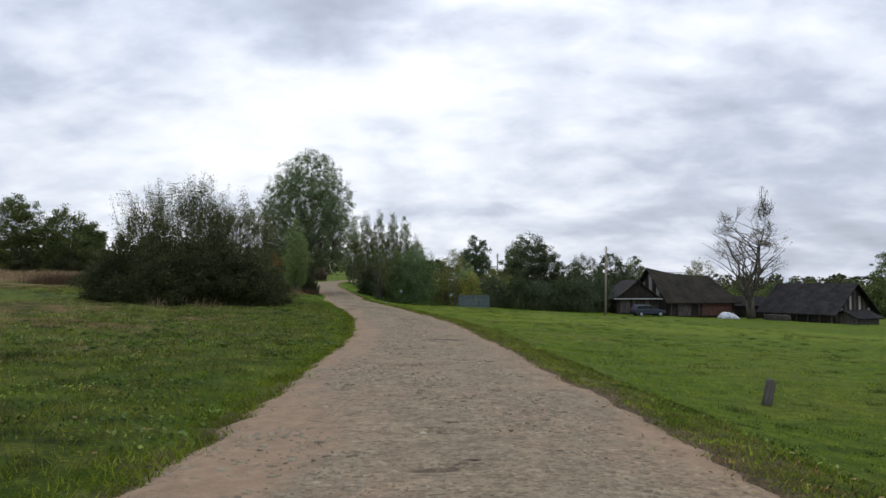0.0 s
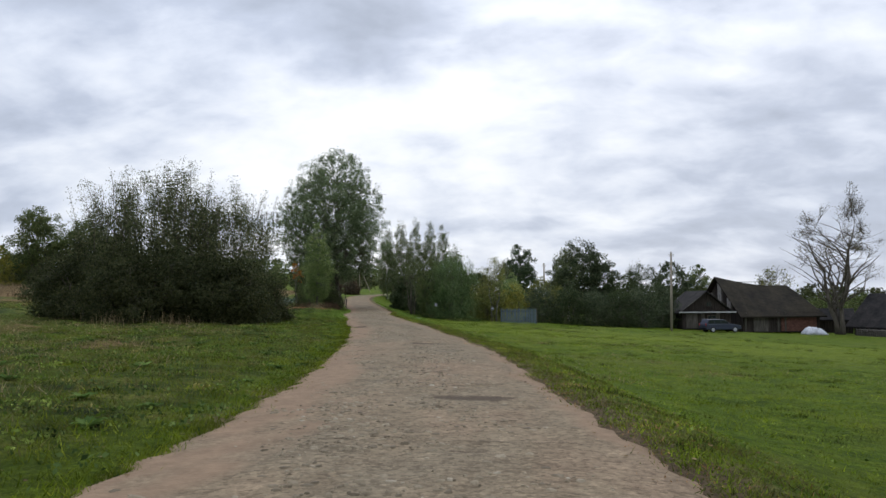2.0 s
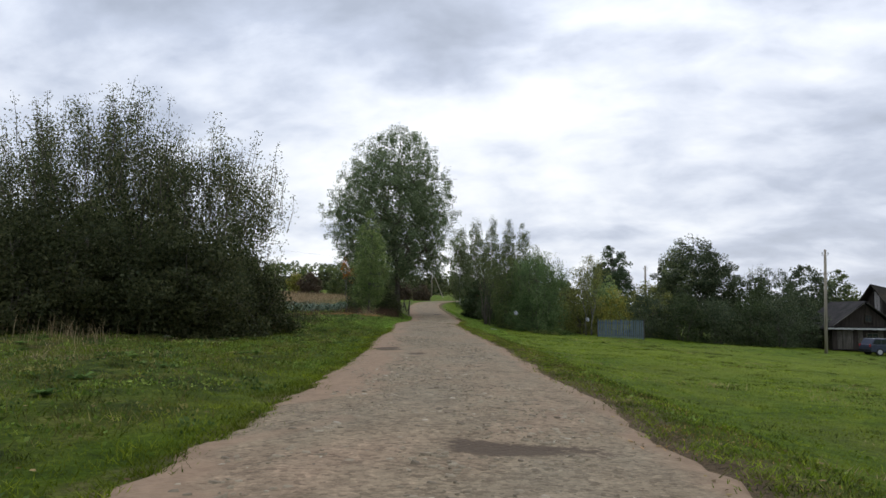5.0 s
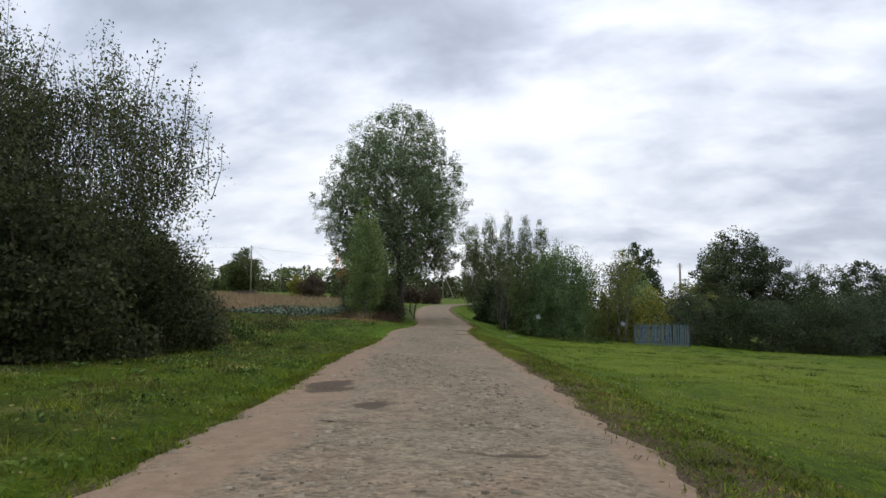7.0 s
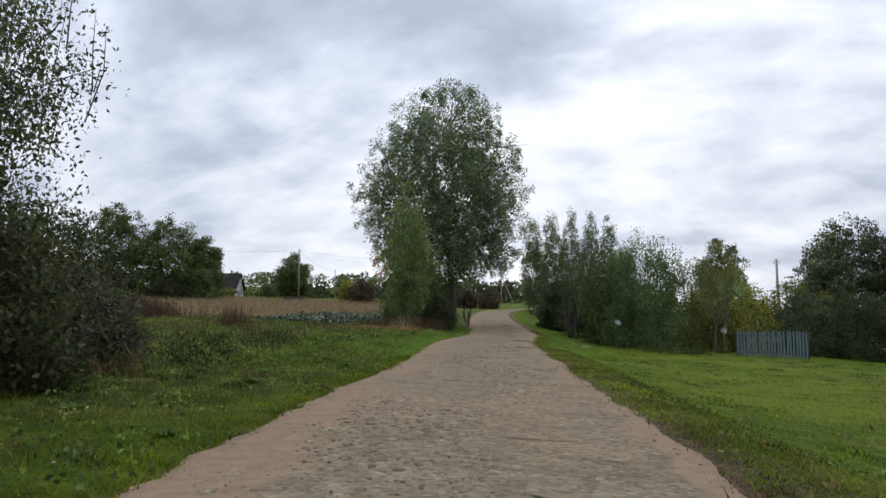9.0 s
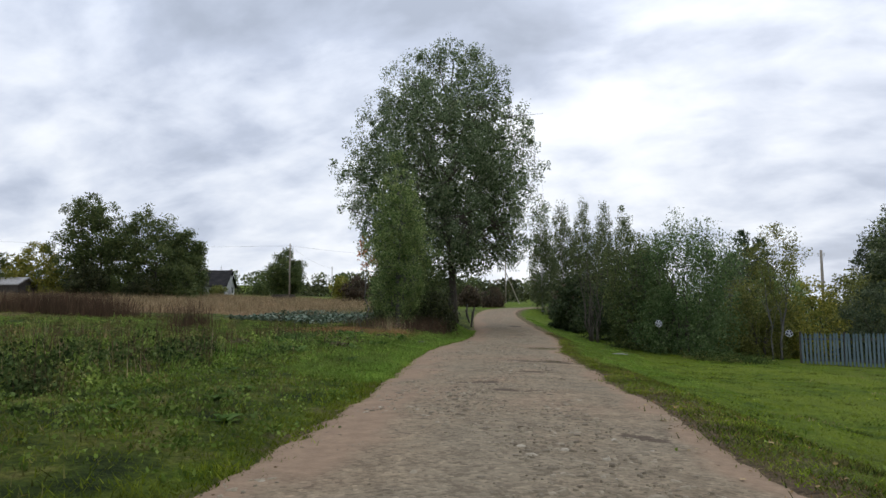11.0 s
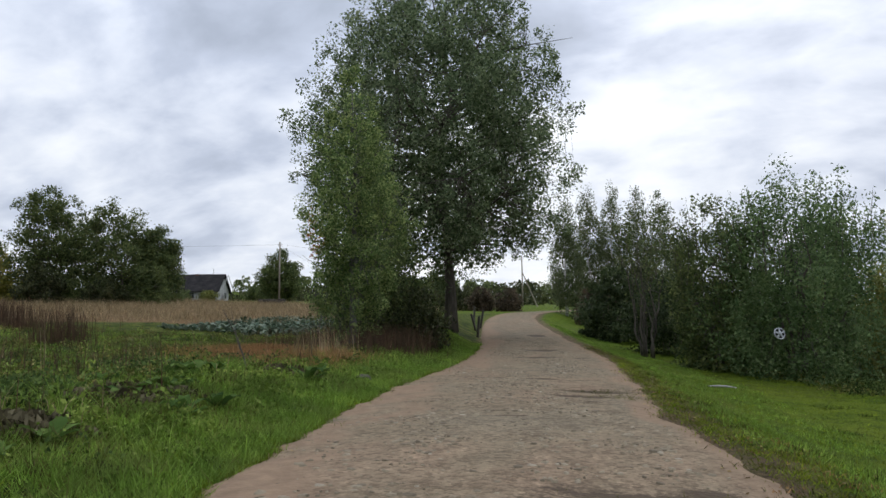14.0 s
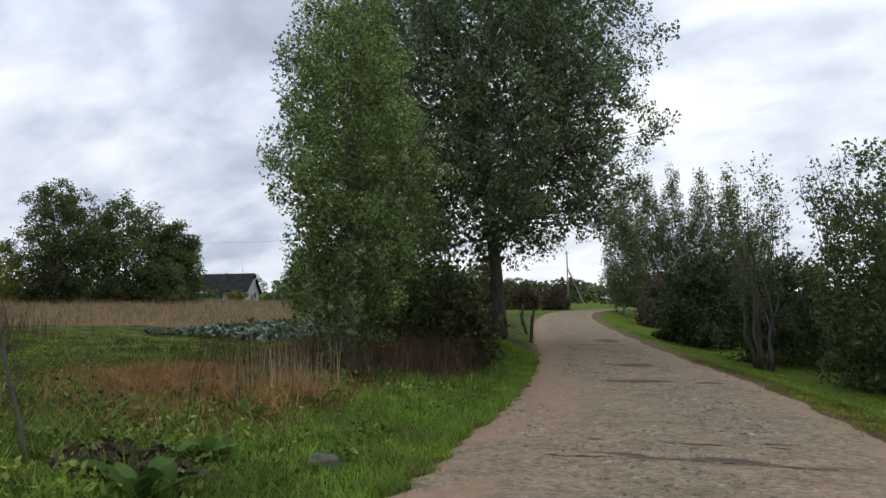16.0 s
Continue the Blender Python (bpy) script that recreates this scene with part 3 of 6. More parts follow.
# hollows in the road: along, across, length, breadth, depth
HOLLOWS = [(42.6, -1.35, 0.9, 0.45, 0.05), (40.8, -0.55, 0.45, 0.3, 0.04), (60.4, -0.35, 0.35, 0.5, 0.05), (73.6, 1.4, 0.35, 0.8, 0.04), (66.3, 1.2, 0.5, 1.2, 0.04), (88, 0.3, 0.8, 0.7, 0.05), (83.5, 0.0, 0.5, 0.8, 0.04), (75.6, 0.2, 0.14, 1.5, 0.03), (72.6, 1.0, 0.2, 0.7, 0.03), (62.8, 0.4, 0.12, 1.1, 0.04), (12.5, -0.2, 0.12, 0.8, 0.04), (30, 0.6, 0.4, 0.8, 0.03), (19, 0.8, 0.4, 0.7, 0.03), (98, 0.8, 1.2, 0.6, 0.05)]


CRACKS = np.random.RandomState(9)
for _ in range(22):
    cy = CRACKS.uniform(3, 95)
    HOLLOWS.append((cy, CRACKS.uniform(-1.1, 1.5), CRACKS.uniform(0.07, 0.16), CRACKS.uniform(0.2, 0.7), CRACKS.uniform(0.02, 0.042)))


def damp(y, d):
    """Where dark wet earth lies in the hollows."""
    out = 0 * y
    y, d = y + 0.22 * wave(y, d, 1.3, 61) + 0.10 * wave(y, d, 0.5, 62), d + 0.25 * wave(y, d, 1.1, 63) + 0.12 * wave(y, d, 0.45, 64)
    for hy, hd, ly, lx, dep in HOLLOWS:
        out = np.maximum(out, np.exp(-(((y - hy) / ly) ** 2 + ((d - hd) / lx) ** 2) * 1.2) * min(1, dep / 0.034))
    return out


def road_height(y, d):
    w = road_w(y)
    x = road_x(y) + d
    z = road_z(y) + 0.05 * (1 - (d / w) ** 2) - 0.025 * d / w
    z = z + 0.007 * wave(x, y, 1.1, 31) + 0.014 * wave(x, y, 3.3, 32)
    for hy, hd, ly, lx, dep in HOLLOWS:
        z = z - dep * np.exp(-((y - hy) / ly) ** 2 - ((d - hd) / lx) ** 2)
    return z


def build_road():
    ys = axis([(-28, -4, 0.8), (-4, 92, 0.14), (92, 198, 0.6)])
    n = 34
    t = np.linspace(-1, 1, n)
    Y, T = np.meshgrid(ys, t, indexing="ij")
    wl, wr = road_w(ys) + edge_wobble(ys, 0), road_w(ys) + edge_wobble(ys, 1)
    D = np.where(T < 0, T * wl[:, None], T * wr[:, None]) * 1.06
    Z = road_height(Y, D)
    rim = np.clip((np.abs(T) - 0.9) / 0.1, 0, 1)
    Z = Z - rim * 0.10
    X = road_x(Y) + D
    v = np.stack([X, Y, Z], -1).reshape(-1, 3)
    i = (np.arange(len(ys) - 1)[:, None] * n + np.arange(n - 1)).ravel()
    f = np.stack([i, i + 1, i + n + 1, i + n], 1)
    me = sheet_mesh("road", v, f, ROAD_SAND, True)
    me.attributes.new("damp", "FLOAT", "POINT").data.foreach_set("value", np.asarray(damp(Y, D), np.float32).ravel())
    share = np.abs(T) + 0.10 * wave(X, Y, 2.0, 37)
    drifts = np.clip(0.82 + 0.8 * wave(X, Y * 0.55, 3.2, 38) + 0.4 * wave(X, Y, 1.1, 39), 0.1, 1.15)
    share = np.where(T < 0, np.clip((share - 0.26) / 0.45, 0, 1) * drifts, np.clip((share - 0.66) / 0.24, 0, 1) * (0.5 + 0.5 * drifts)) * 0.70
    me.attributes.new("shoulder", "FLOAT", "POINT").data.foreach_set("value", np.asarray(share, np.float32).ravel())
    road = new("road", me)
    return tagged(road, "narrow worn village road of cobbles half buried in pale sand", "road", kind="structure")


ROAD = build_road()

# ---- trees and shrubs ----
SHRUB = [(0.0, 0.8), (0.12, 1.0), (0.45, 1.0), (0.75, 0.75), (0.92, 0.4), (1.0, 0.12)]


def upright(r, base=0.85):
    """A shrub whose upper part is left to single upright shoots."""
    return [(0.0, base * r), (0.12, r), (0.4, r), (0.58, 0.92 * r), (0.72, 0.76 * r), (0.86, 0.44 * r), (0.96, 0.15 * r)]


def shrub_profile(r, base=0.85):
    return [(h, w * r * (base if h == 0 else 1)) for h, w in SHRUB]


# willow thicket beside the road
tree("willow_shrub", -17.4, 46.5, 8.8, upright(3.6), "tall grey-green willow shrub with airy upright shoots", "shrub", LEAF_WILLOW, BARK, 430, 105, 0.09, 0.34, 0.10, 7, 28, 11, 0.5, 0.35, 0.3, 2.1, shoots=90, group="willow thicket", core=1800)
tree("willow_shrub", -14.0, 48.4, 7.9, upright(3.0), "leafy willow shrub leaning over the verge", "shrub", LEAF_WILLOW, BARK, 440, 105, 0.09, 0.32, 0.10, 6, 24, 12, 0.5, 0.35, 0.3, 2.1, shoots=95, group="willow thicket", core=1800)
tree("willow_shrub", -15.8, 46.9, 8.6, upright(2.4), "tall willow shrub with upright shoots", "shrub", LEAF_WILLOW, BARK, 300, 100, 0.09, 0.32, 0.09, 5, 18, 16, 0.5, 0.35, 0.3, 2.2, shoots=42, group="willow thicket", core=2500)
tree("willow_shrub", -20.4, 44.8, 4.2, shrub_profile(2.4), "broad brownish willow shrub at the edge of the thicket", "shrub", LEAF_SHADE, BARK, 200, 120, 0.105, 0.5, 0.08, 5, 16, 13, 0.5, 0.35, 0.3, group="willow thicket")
tree("willow_shrub", -16.6, 43.6, 4.3, shrub_profile(3.0, 1.0), "dense willow shrub at the thicket's foot, leaf colour darkened as in shade", "shrub", LEAF_SHADE, BARK, 260, 130, 0.105, 0.5, 0.08, 6, 18, 14, 0.5, 0.5, 0.3, group="willow thicket", core=2500)
tree("willow_shrub", -12.9, 45.3, 3.9, shrub_profile(2.2, 1.0), "low willow shrub beside the verge, leaf colour darkened as in shade", "shrub", LEAF_SHADE, BARK, 200, 130, 0.105, 0.45, 0.08, 5, 14, 15, 0.5, 0.5, 0.3, group="willow thicket", core=2000)

tree("willow_shrub", -19.6, 46.2, 7.6, upright(2.3), "upright willow shrub at the far side of the thicket", "shrub", LEAF_WILLOW, BARK, 210, 95, 0.095, 0.34, 0.08, 5, 16, 17, 0.5, 0.35, 0.3, 1.9, shoots=40, group="willow thicket")
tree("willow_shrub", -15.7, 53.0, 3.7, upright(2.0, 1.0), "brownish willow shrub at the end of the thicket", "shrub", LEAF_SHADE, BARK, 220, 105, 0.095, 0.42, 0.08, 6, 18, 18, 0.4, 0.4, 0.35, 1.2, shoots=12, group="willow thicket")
tree("willow_shrub", -13.7, 51.8, 2.2, shrub_profile(1.5, 1.0), "low spreading willow shrub with brown twigs", "shrub", LEAF_WILLOW, BARK, 100, 75, 0.08, 0.4, 0.05, 6, 22, 19, 0.15, 0.5, 0.4, bare=0.5, group="willow thicket")

# the big poplar and the young one before it
POPLAR = [(0.13, 0.5), (0.165, 2.3), (0.20, 5.3), (0.26, 6.9), (0.35, 7.5), (0.48, 8.0), (0.62, 7.6), (0.73, 6.5), (0.83, 5.2), (0.91, 3.9), (0.965, 2.8), (1.0, 1.2)]
tree("poplar", -17.4, 93.1, 18.6, POPLAR, "tall old poplar with a broad grey-green crown beside the road", "tree", LEAF_POPLAR, BARK, 2250, 66, 0.128, 0.38, 0.27, 1, 54, 21, 0.22, 0.26, 0.09, 1.1, bow=(-0.55, 0), core=10000)
tree("young_poplar", -16.9, 81.0, 8.9, [(0.07, 0.7), (0.14, 1.2), (0.3, 1.6), (0.5, 1.85), (0.68, 1.55), (0.86, 0.9), (1.0, 0.2)], "young poplar with fresh green leaves down to the ground", "tree", LEAF_FRESH, BARK_GREY, 520, 84, 0.078, 0.24, 0.12, 1, 28, 22, 0.35, 0.3, 0.25, 1.0, core=900)

# row of shrubs and young trees along the opposite verge
tree("willow_shrub", -3.4, 88.4, 7.7, upright(3.0), "tall fresh-green willow shrub by the garden", "shrub", LEAF_WILLOW_GREEN, BARK, 300, 95, 0.10, 0.42, 0.09, 6, 22, 31, 0.5, 0.35, 0.3, 1.8, shoots=55, group="verge shrubs", core=2500)
tree("willow_shrub", -8.7, 95.5, 7.4, [(0.25, 0.4), (0.45, 1.0), (0.7, 1.6), (0.9, 1.3), (1.0, 0.5)], "thin young willow with bare upright stems", "shrub", LEAF_DARK, BARK, 44, 22, 0.10, 0.4, 0.07, 7, 21, 32, 0.5, 0.35, 0.3, 1.2, shoots=22, group="verge shrubs")
tree("willow_shrub", -6.1, 90.0, 7.1, upright(1.9, 1.0), "tall shrub with dark and yellowing leaves", "shrub", LEAF_DARK, BARK, 130, 80, 0.11, 0.38, 0.06, 5, 14, 33, 0.5, 0.5, 0.3, shoots=60, group="verge shrubs", core=1500)
tree("willow_shrub", -10.6, 106, 4.6, shrub_profile(2.6, 1.0), "dark rounded shrub beside the road", "shrub", LEAF_HEDGE, BARK, 180, 60, 0.16, 0.5, 0.06, 5, 14, 34, 0.5, 0.5, 0.3, group="verge shrubs")
tree("young_tree", 1.2, 90.0, 7.2, [(0.42, 0.5), (0.6, 1.3), (0.8, 1.9), (0.93, 1.4), (1.0, 0.4)], "thin young tree with an airy olive crown by the fence", "tree", LEAF_OLIVE, BARK_GREY, 80, 44, 0.10, 0.42, 0.08, 2, 16, 35, 0.5, 0.35, 0.3, 1.1, shoots=14)

# birches farther on
for bx, by, bh, sd in ((-17.4, 136, 12.5, 41), (-15.4, 140, 15.0, 42), (-12.9, 142, 16.4, 43), (-10.4, 143, 15.6, 44), (-7.8, 141, 16.4, 45), (-5.6, 144, 13.5, 46)):
    tree("birch", bx, by, bh, [(0.10, 1.2), (0.24, 2.2), (0.5, 2.1), (0.75, 1.5), (0.92, 0.8), (1.0, 0.2)], "slim birch with hanging grey-green twigs", "tree", LEAF_BIRCH, BIRCH, 200, 75, 0.14, 0.5, 0.13, 1, 20, sd, 0.3, 0.3, 0.25, 1.4, droop=0.5, group="birches", core=700)

# garden trees behind the fence
tree("apple_tree", 13.0, 105, 11.2, [(0.1, 3.4), (0.3, 5.2), (0.55, 5.0), (0.75, 3.6), (0.9, 2.0), (1.0, 0.6)], "large spreading old tree behind the garden fence", "tree", LEAF_GREY, BARK, 470, 100, 0.14, 0.6, 0.3, 2, 30, 51, 0.3, 0.4, 0.35, group="garden trees", core=2500)
tree("dark_conifer", 6.4, 138, 12.6, [(0.1, 2.6), (0.3, 3.7), (0.6, 3.4), (0.85, 2.2), (1.0, 0.5)], "dark conifer with a dense crown", "tree", NEEDLE, BARK, 200, 60, 0.25, 0.7, 0.2, 1, 24, 52, 0.15, 0.4, 0.3, group="garden trees")
tree("garden_shrub", 3.6, 93, 4.6, shrub_profile(2.0), "yellowing garden shrub behind the fence", "shrub", LEAF_YELLOW, BARK, 120, 50, 0.16, 0.5, 0.06, 4, 12, 53, 0.5, 0.4, 0.3, group="garden shrubs")

# far trees beyond the field
tree("field_tree", -77, 127, 14, [(0.02, 3.4), (0.35, 4.6), (0.6, 4.8), (0.85, 3.4), (1.0, 1.0)], "airy broadleaf tree at the field's end", "tree", LEAF_DARK, BARK, 300, 80, 0.2, 0.8, 0.25, 2, 26, 61, 0.3, 0.35, 0.4, group="field trees", core=1600)
tree("field_tree", -69.5, 129, 12.2, [(0.03, 4.5), (0.3, 5.5), (0.6, 5.2), (0.85, 3.0), (1.0, 0.8)], "dense rounded broadleaf tree at the field's end", "tree", LEAF_DARK, BARK, 330, 80, 0.2, 0.8, 0.25, 2, 26, 62, 0.3, 0.4, 0.3, group="field trees", core=1600)
tree("field_tree", -66.8, 133.5, 9.6, [(0.03, 2.5), (0.3, 3.2), (0.6, 2.7), (0.85, 1.6), (1.0, 0.3)], "pointed broadleaf tree at the field's end", "tree", LEAF_DARK, BARK, 240, 100, 0.2, 0.7, 0.2, 1, 22, 63, 0.3, 0.4, 0.3, group="field trees", core=1600)
tree("field_tree", -71.0, 169.5, 9.0, [(0.03, 3.0), (0.3, 4.2), (0.6, 4.0), (0.85, 2.4), (1.0, 0.6)], "round broadleaf tree near the white house", "tree", LEAF_DARK, BARK, 220, 90, 0.22, 0.8, 0.2, 1, 22, 64, 0.3, 0.4, 0.3, group="field trees", core=1600)

# half-bare tree in the farmyard
tree("farmyard_tree", 41.9, 96, 18.0, [(0.20, 1.6), (0.28, 3.4), (0.42, 5.4), (0.60, 6.4), (0.78, 6.2), (0.92, 4.4), (1.0, 1.8)], "tall old tree with thinning leaves in the farmyard", "tree", LEAF_FADED, BARK, 420, 30, 0.14, 0.6, 0.36, 4, 60, 71, 0.42, 0.3, 0.16, 0.9, 1.0, fork=0.22)

# ---- farm buildings ----
PLANK = surface("weathered_plank", (0.015, 0.012, 0.010), (0.055, 0.045, 0.037), 1.2, 0.9, 0.6, 0.02, (6, 6, 0.5))
PLANK_PALE = surface("pale_plank", (0.22, 0.20, 0.18), (0.42, 0.40, 0.37), 1.4, 0.9, 0.5, 0.02, (6, 6, 0.5))
ROOF_DARK = surface("old_roof", (0.010, 0.010, 0.010), (0.034, 0.030, 0.028), 0.8, 0.95, 0.6, 0.04)
ROOF_MOSS = surface("mossy_roof", (0.012, 0.010, 0.008), (0.036, 0.030, 0.019), 0.5, 0.95, 0.6, 0.04)


def gable_house(name, a, b, depth, eave, ridge, label, wall=PLANK, roof=ROOF_DARK, over=0.45, sag=0.0, drop=0.0, base=None):
    """A gabled building on the front wall from a to b, running depth metres back. Heights over sea level of the world."""
    a, b = Vector((*a, 0)), Vector((*b, 0))
    ln = (b - a).length
    ang = math.degrees(math.atan2(b.y - a.y, b.x - a.x))
    z0 = (min(ground(*a.xy), ground(*b.xy)) if base is None else base) - 0.15
    root = thing(name, pose(a.x, a.y, z0, 0, 0, ang), label, "building")
    e, r = eave - z0, ridge - z0
    t = 0.2
    for nm, box, m in (("front_wall", (ln, t, e), pose(ln / 2, t / 2, e / 2)), ("back_wall", (ln, t, e), pose(ln / 2, depth - t / 2, e / 2))):
        part(nm, Build().box(box), wall, root, m=m)
    for x in (0.0, ln - t):
        g = Build().prism([(t, 0), (depth - t, 0), (depth - t, e), (depth / 2, r - 0.12 - (drop + 0.3 if x > 0 and drop else 0)), (t, e)], t, pose(0, 0, 0, 0, 0, 90))
        part("gable_wall", g, wall, root, m=pose(x + t, 0, 0))
    n = 8
    for s in (0, 1):
        bd = Build()
        k = 0
        for i in range(n + 1):
            u = i / n
            x = -over + (ln + 2 * over) * u
            zr = r - sag * math.sin(math.pi * u) - drop * u
            xr = x - 1.2 * drop * u ** 3
            slope = (r - e) / (depth / 2)
            ye, ze = (-over, e - over * slope) if s == 0 else (depth + over, e - over * slope)
            for yy, zz, xx in ((ye, ze, x), (depth / 2, zr, xr)):
                bd.v += [(xx, yy, zz + 0.10), (xx, yy, zz - 0.06)]
        for i in range(n):
            p, q = i * 4, i * 4 + 4
            bd.f += [(p, q, q + 2, p + 2), (p + 1, p + 3, q + 3, q + 1), (p, p + 1, q + 1, q), (p + 2, q + 2, q + 3, p + 3)]
        bd.f += [(0, 2, 3, 1), (n * 4, n * 4 + 1, n * 4 + 3, n * 4 + 2)]
        part("roof_slope", bd, roof, root)
    return root, e, r, ln


gable_house("barn", (30.7, 96.0), (40.5, 98.0), 10.2, -0.7, 3.7, "old log barn with a sagging mossy roof", PLANK, ROOF_MOSS, 0.6, 0.45, 1.1, -2.9)
gable_house("farm_house", (23.4, 103), (23.4, 95.0), 5.6, -0.4, 1.9, "small dark wooden house with a white fascia board", PLANK, ROOF_DARK, 0.4, base=-2.4)
gable_house("shed", (44.0, 97.0), (48.8, 88.0), 8.0, -1.9, 1.45, "low dark wooden shed with a broad roof", PLANK, ROOF_DARK, 0.7, base=-4.4)
WHITE_WALL = surface("white_render", (0.26, 0.26, 0.25), (0.44, 0.44, 0.42), 0.8, 0.9, 0.3, 0.01)
gable_house("white_house", (-98.4, 175.0), (-89.3, 177.9), 7.5, 7.8, 10.9, "white bungalow with a dark gable roof behind the field", WHITE_WALL, ROOF_DARK, 0.5)


# ---- poles ----
POLE_WOOD = surface("pole_wood", (0.17, 0.145, 0.11), (0.34, 0.30, 0.24), 1.0, 0.9, 0.4, 0.01, (8, 8, 0.4))


def pole(x, y, height, lean=0.0, r=0.13):
    root = thing("utility_pole", pose(x, y, ground(x, y) - 0.05, 0, lean, 0), "weathered wooden utility pole standing in the grass", "pole", "utility poles")
    part("shaft", Build().tube([(0, 0, 0), (0, 0, height * 0.5), (0, 0, height)], [r, r * 0.9, r * 0.75], 10), POLE_WOOD, root, smooth=True)
    return root


pole(19.8, 86, 8.45, 1.2)
pole(8.8, 113.5, 8.2, r=0.14)
pole(-59, 149, 8.8)
pole(-31.3, 185, 9.0)

# ---- hedges, garden and far trees ----
def garden_shrub(x, y, h, r, leaf, label, seed, group="garden shrubs", per=55, size=0.17):
    tree("garden_shrub", x, y, h, shrub_profile(r, 1.0), label, "shrub", leaf, BARK, int(26 * r * h ** 0.6) + 36, per, size, 0.5, 0.07, 5, 14, seed, 0.5, 0.45, 0.35, group=group)


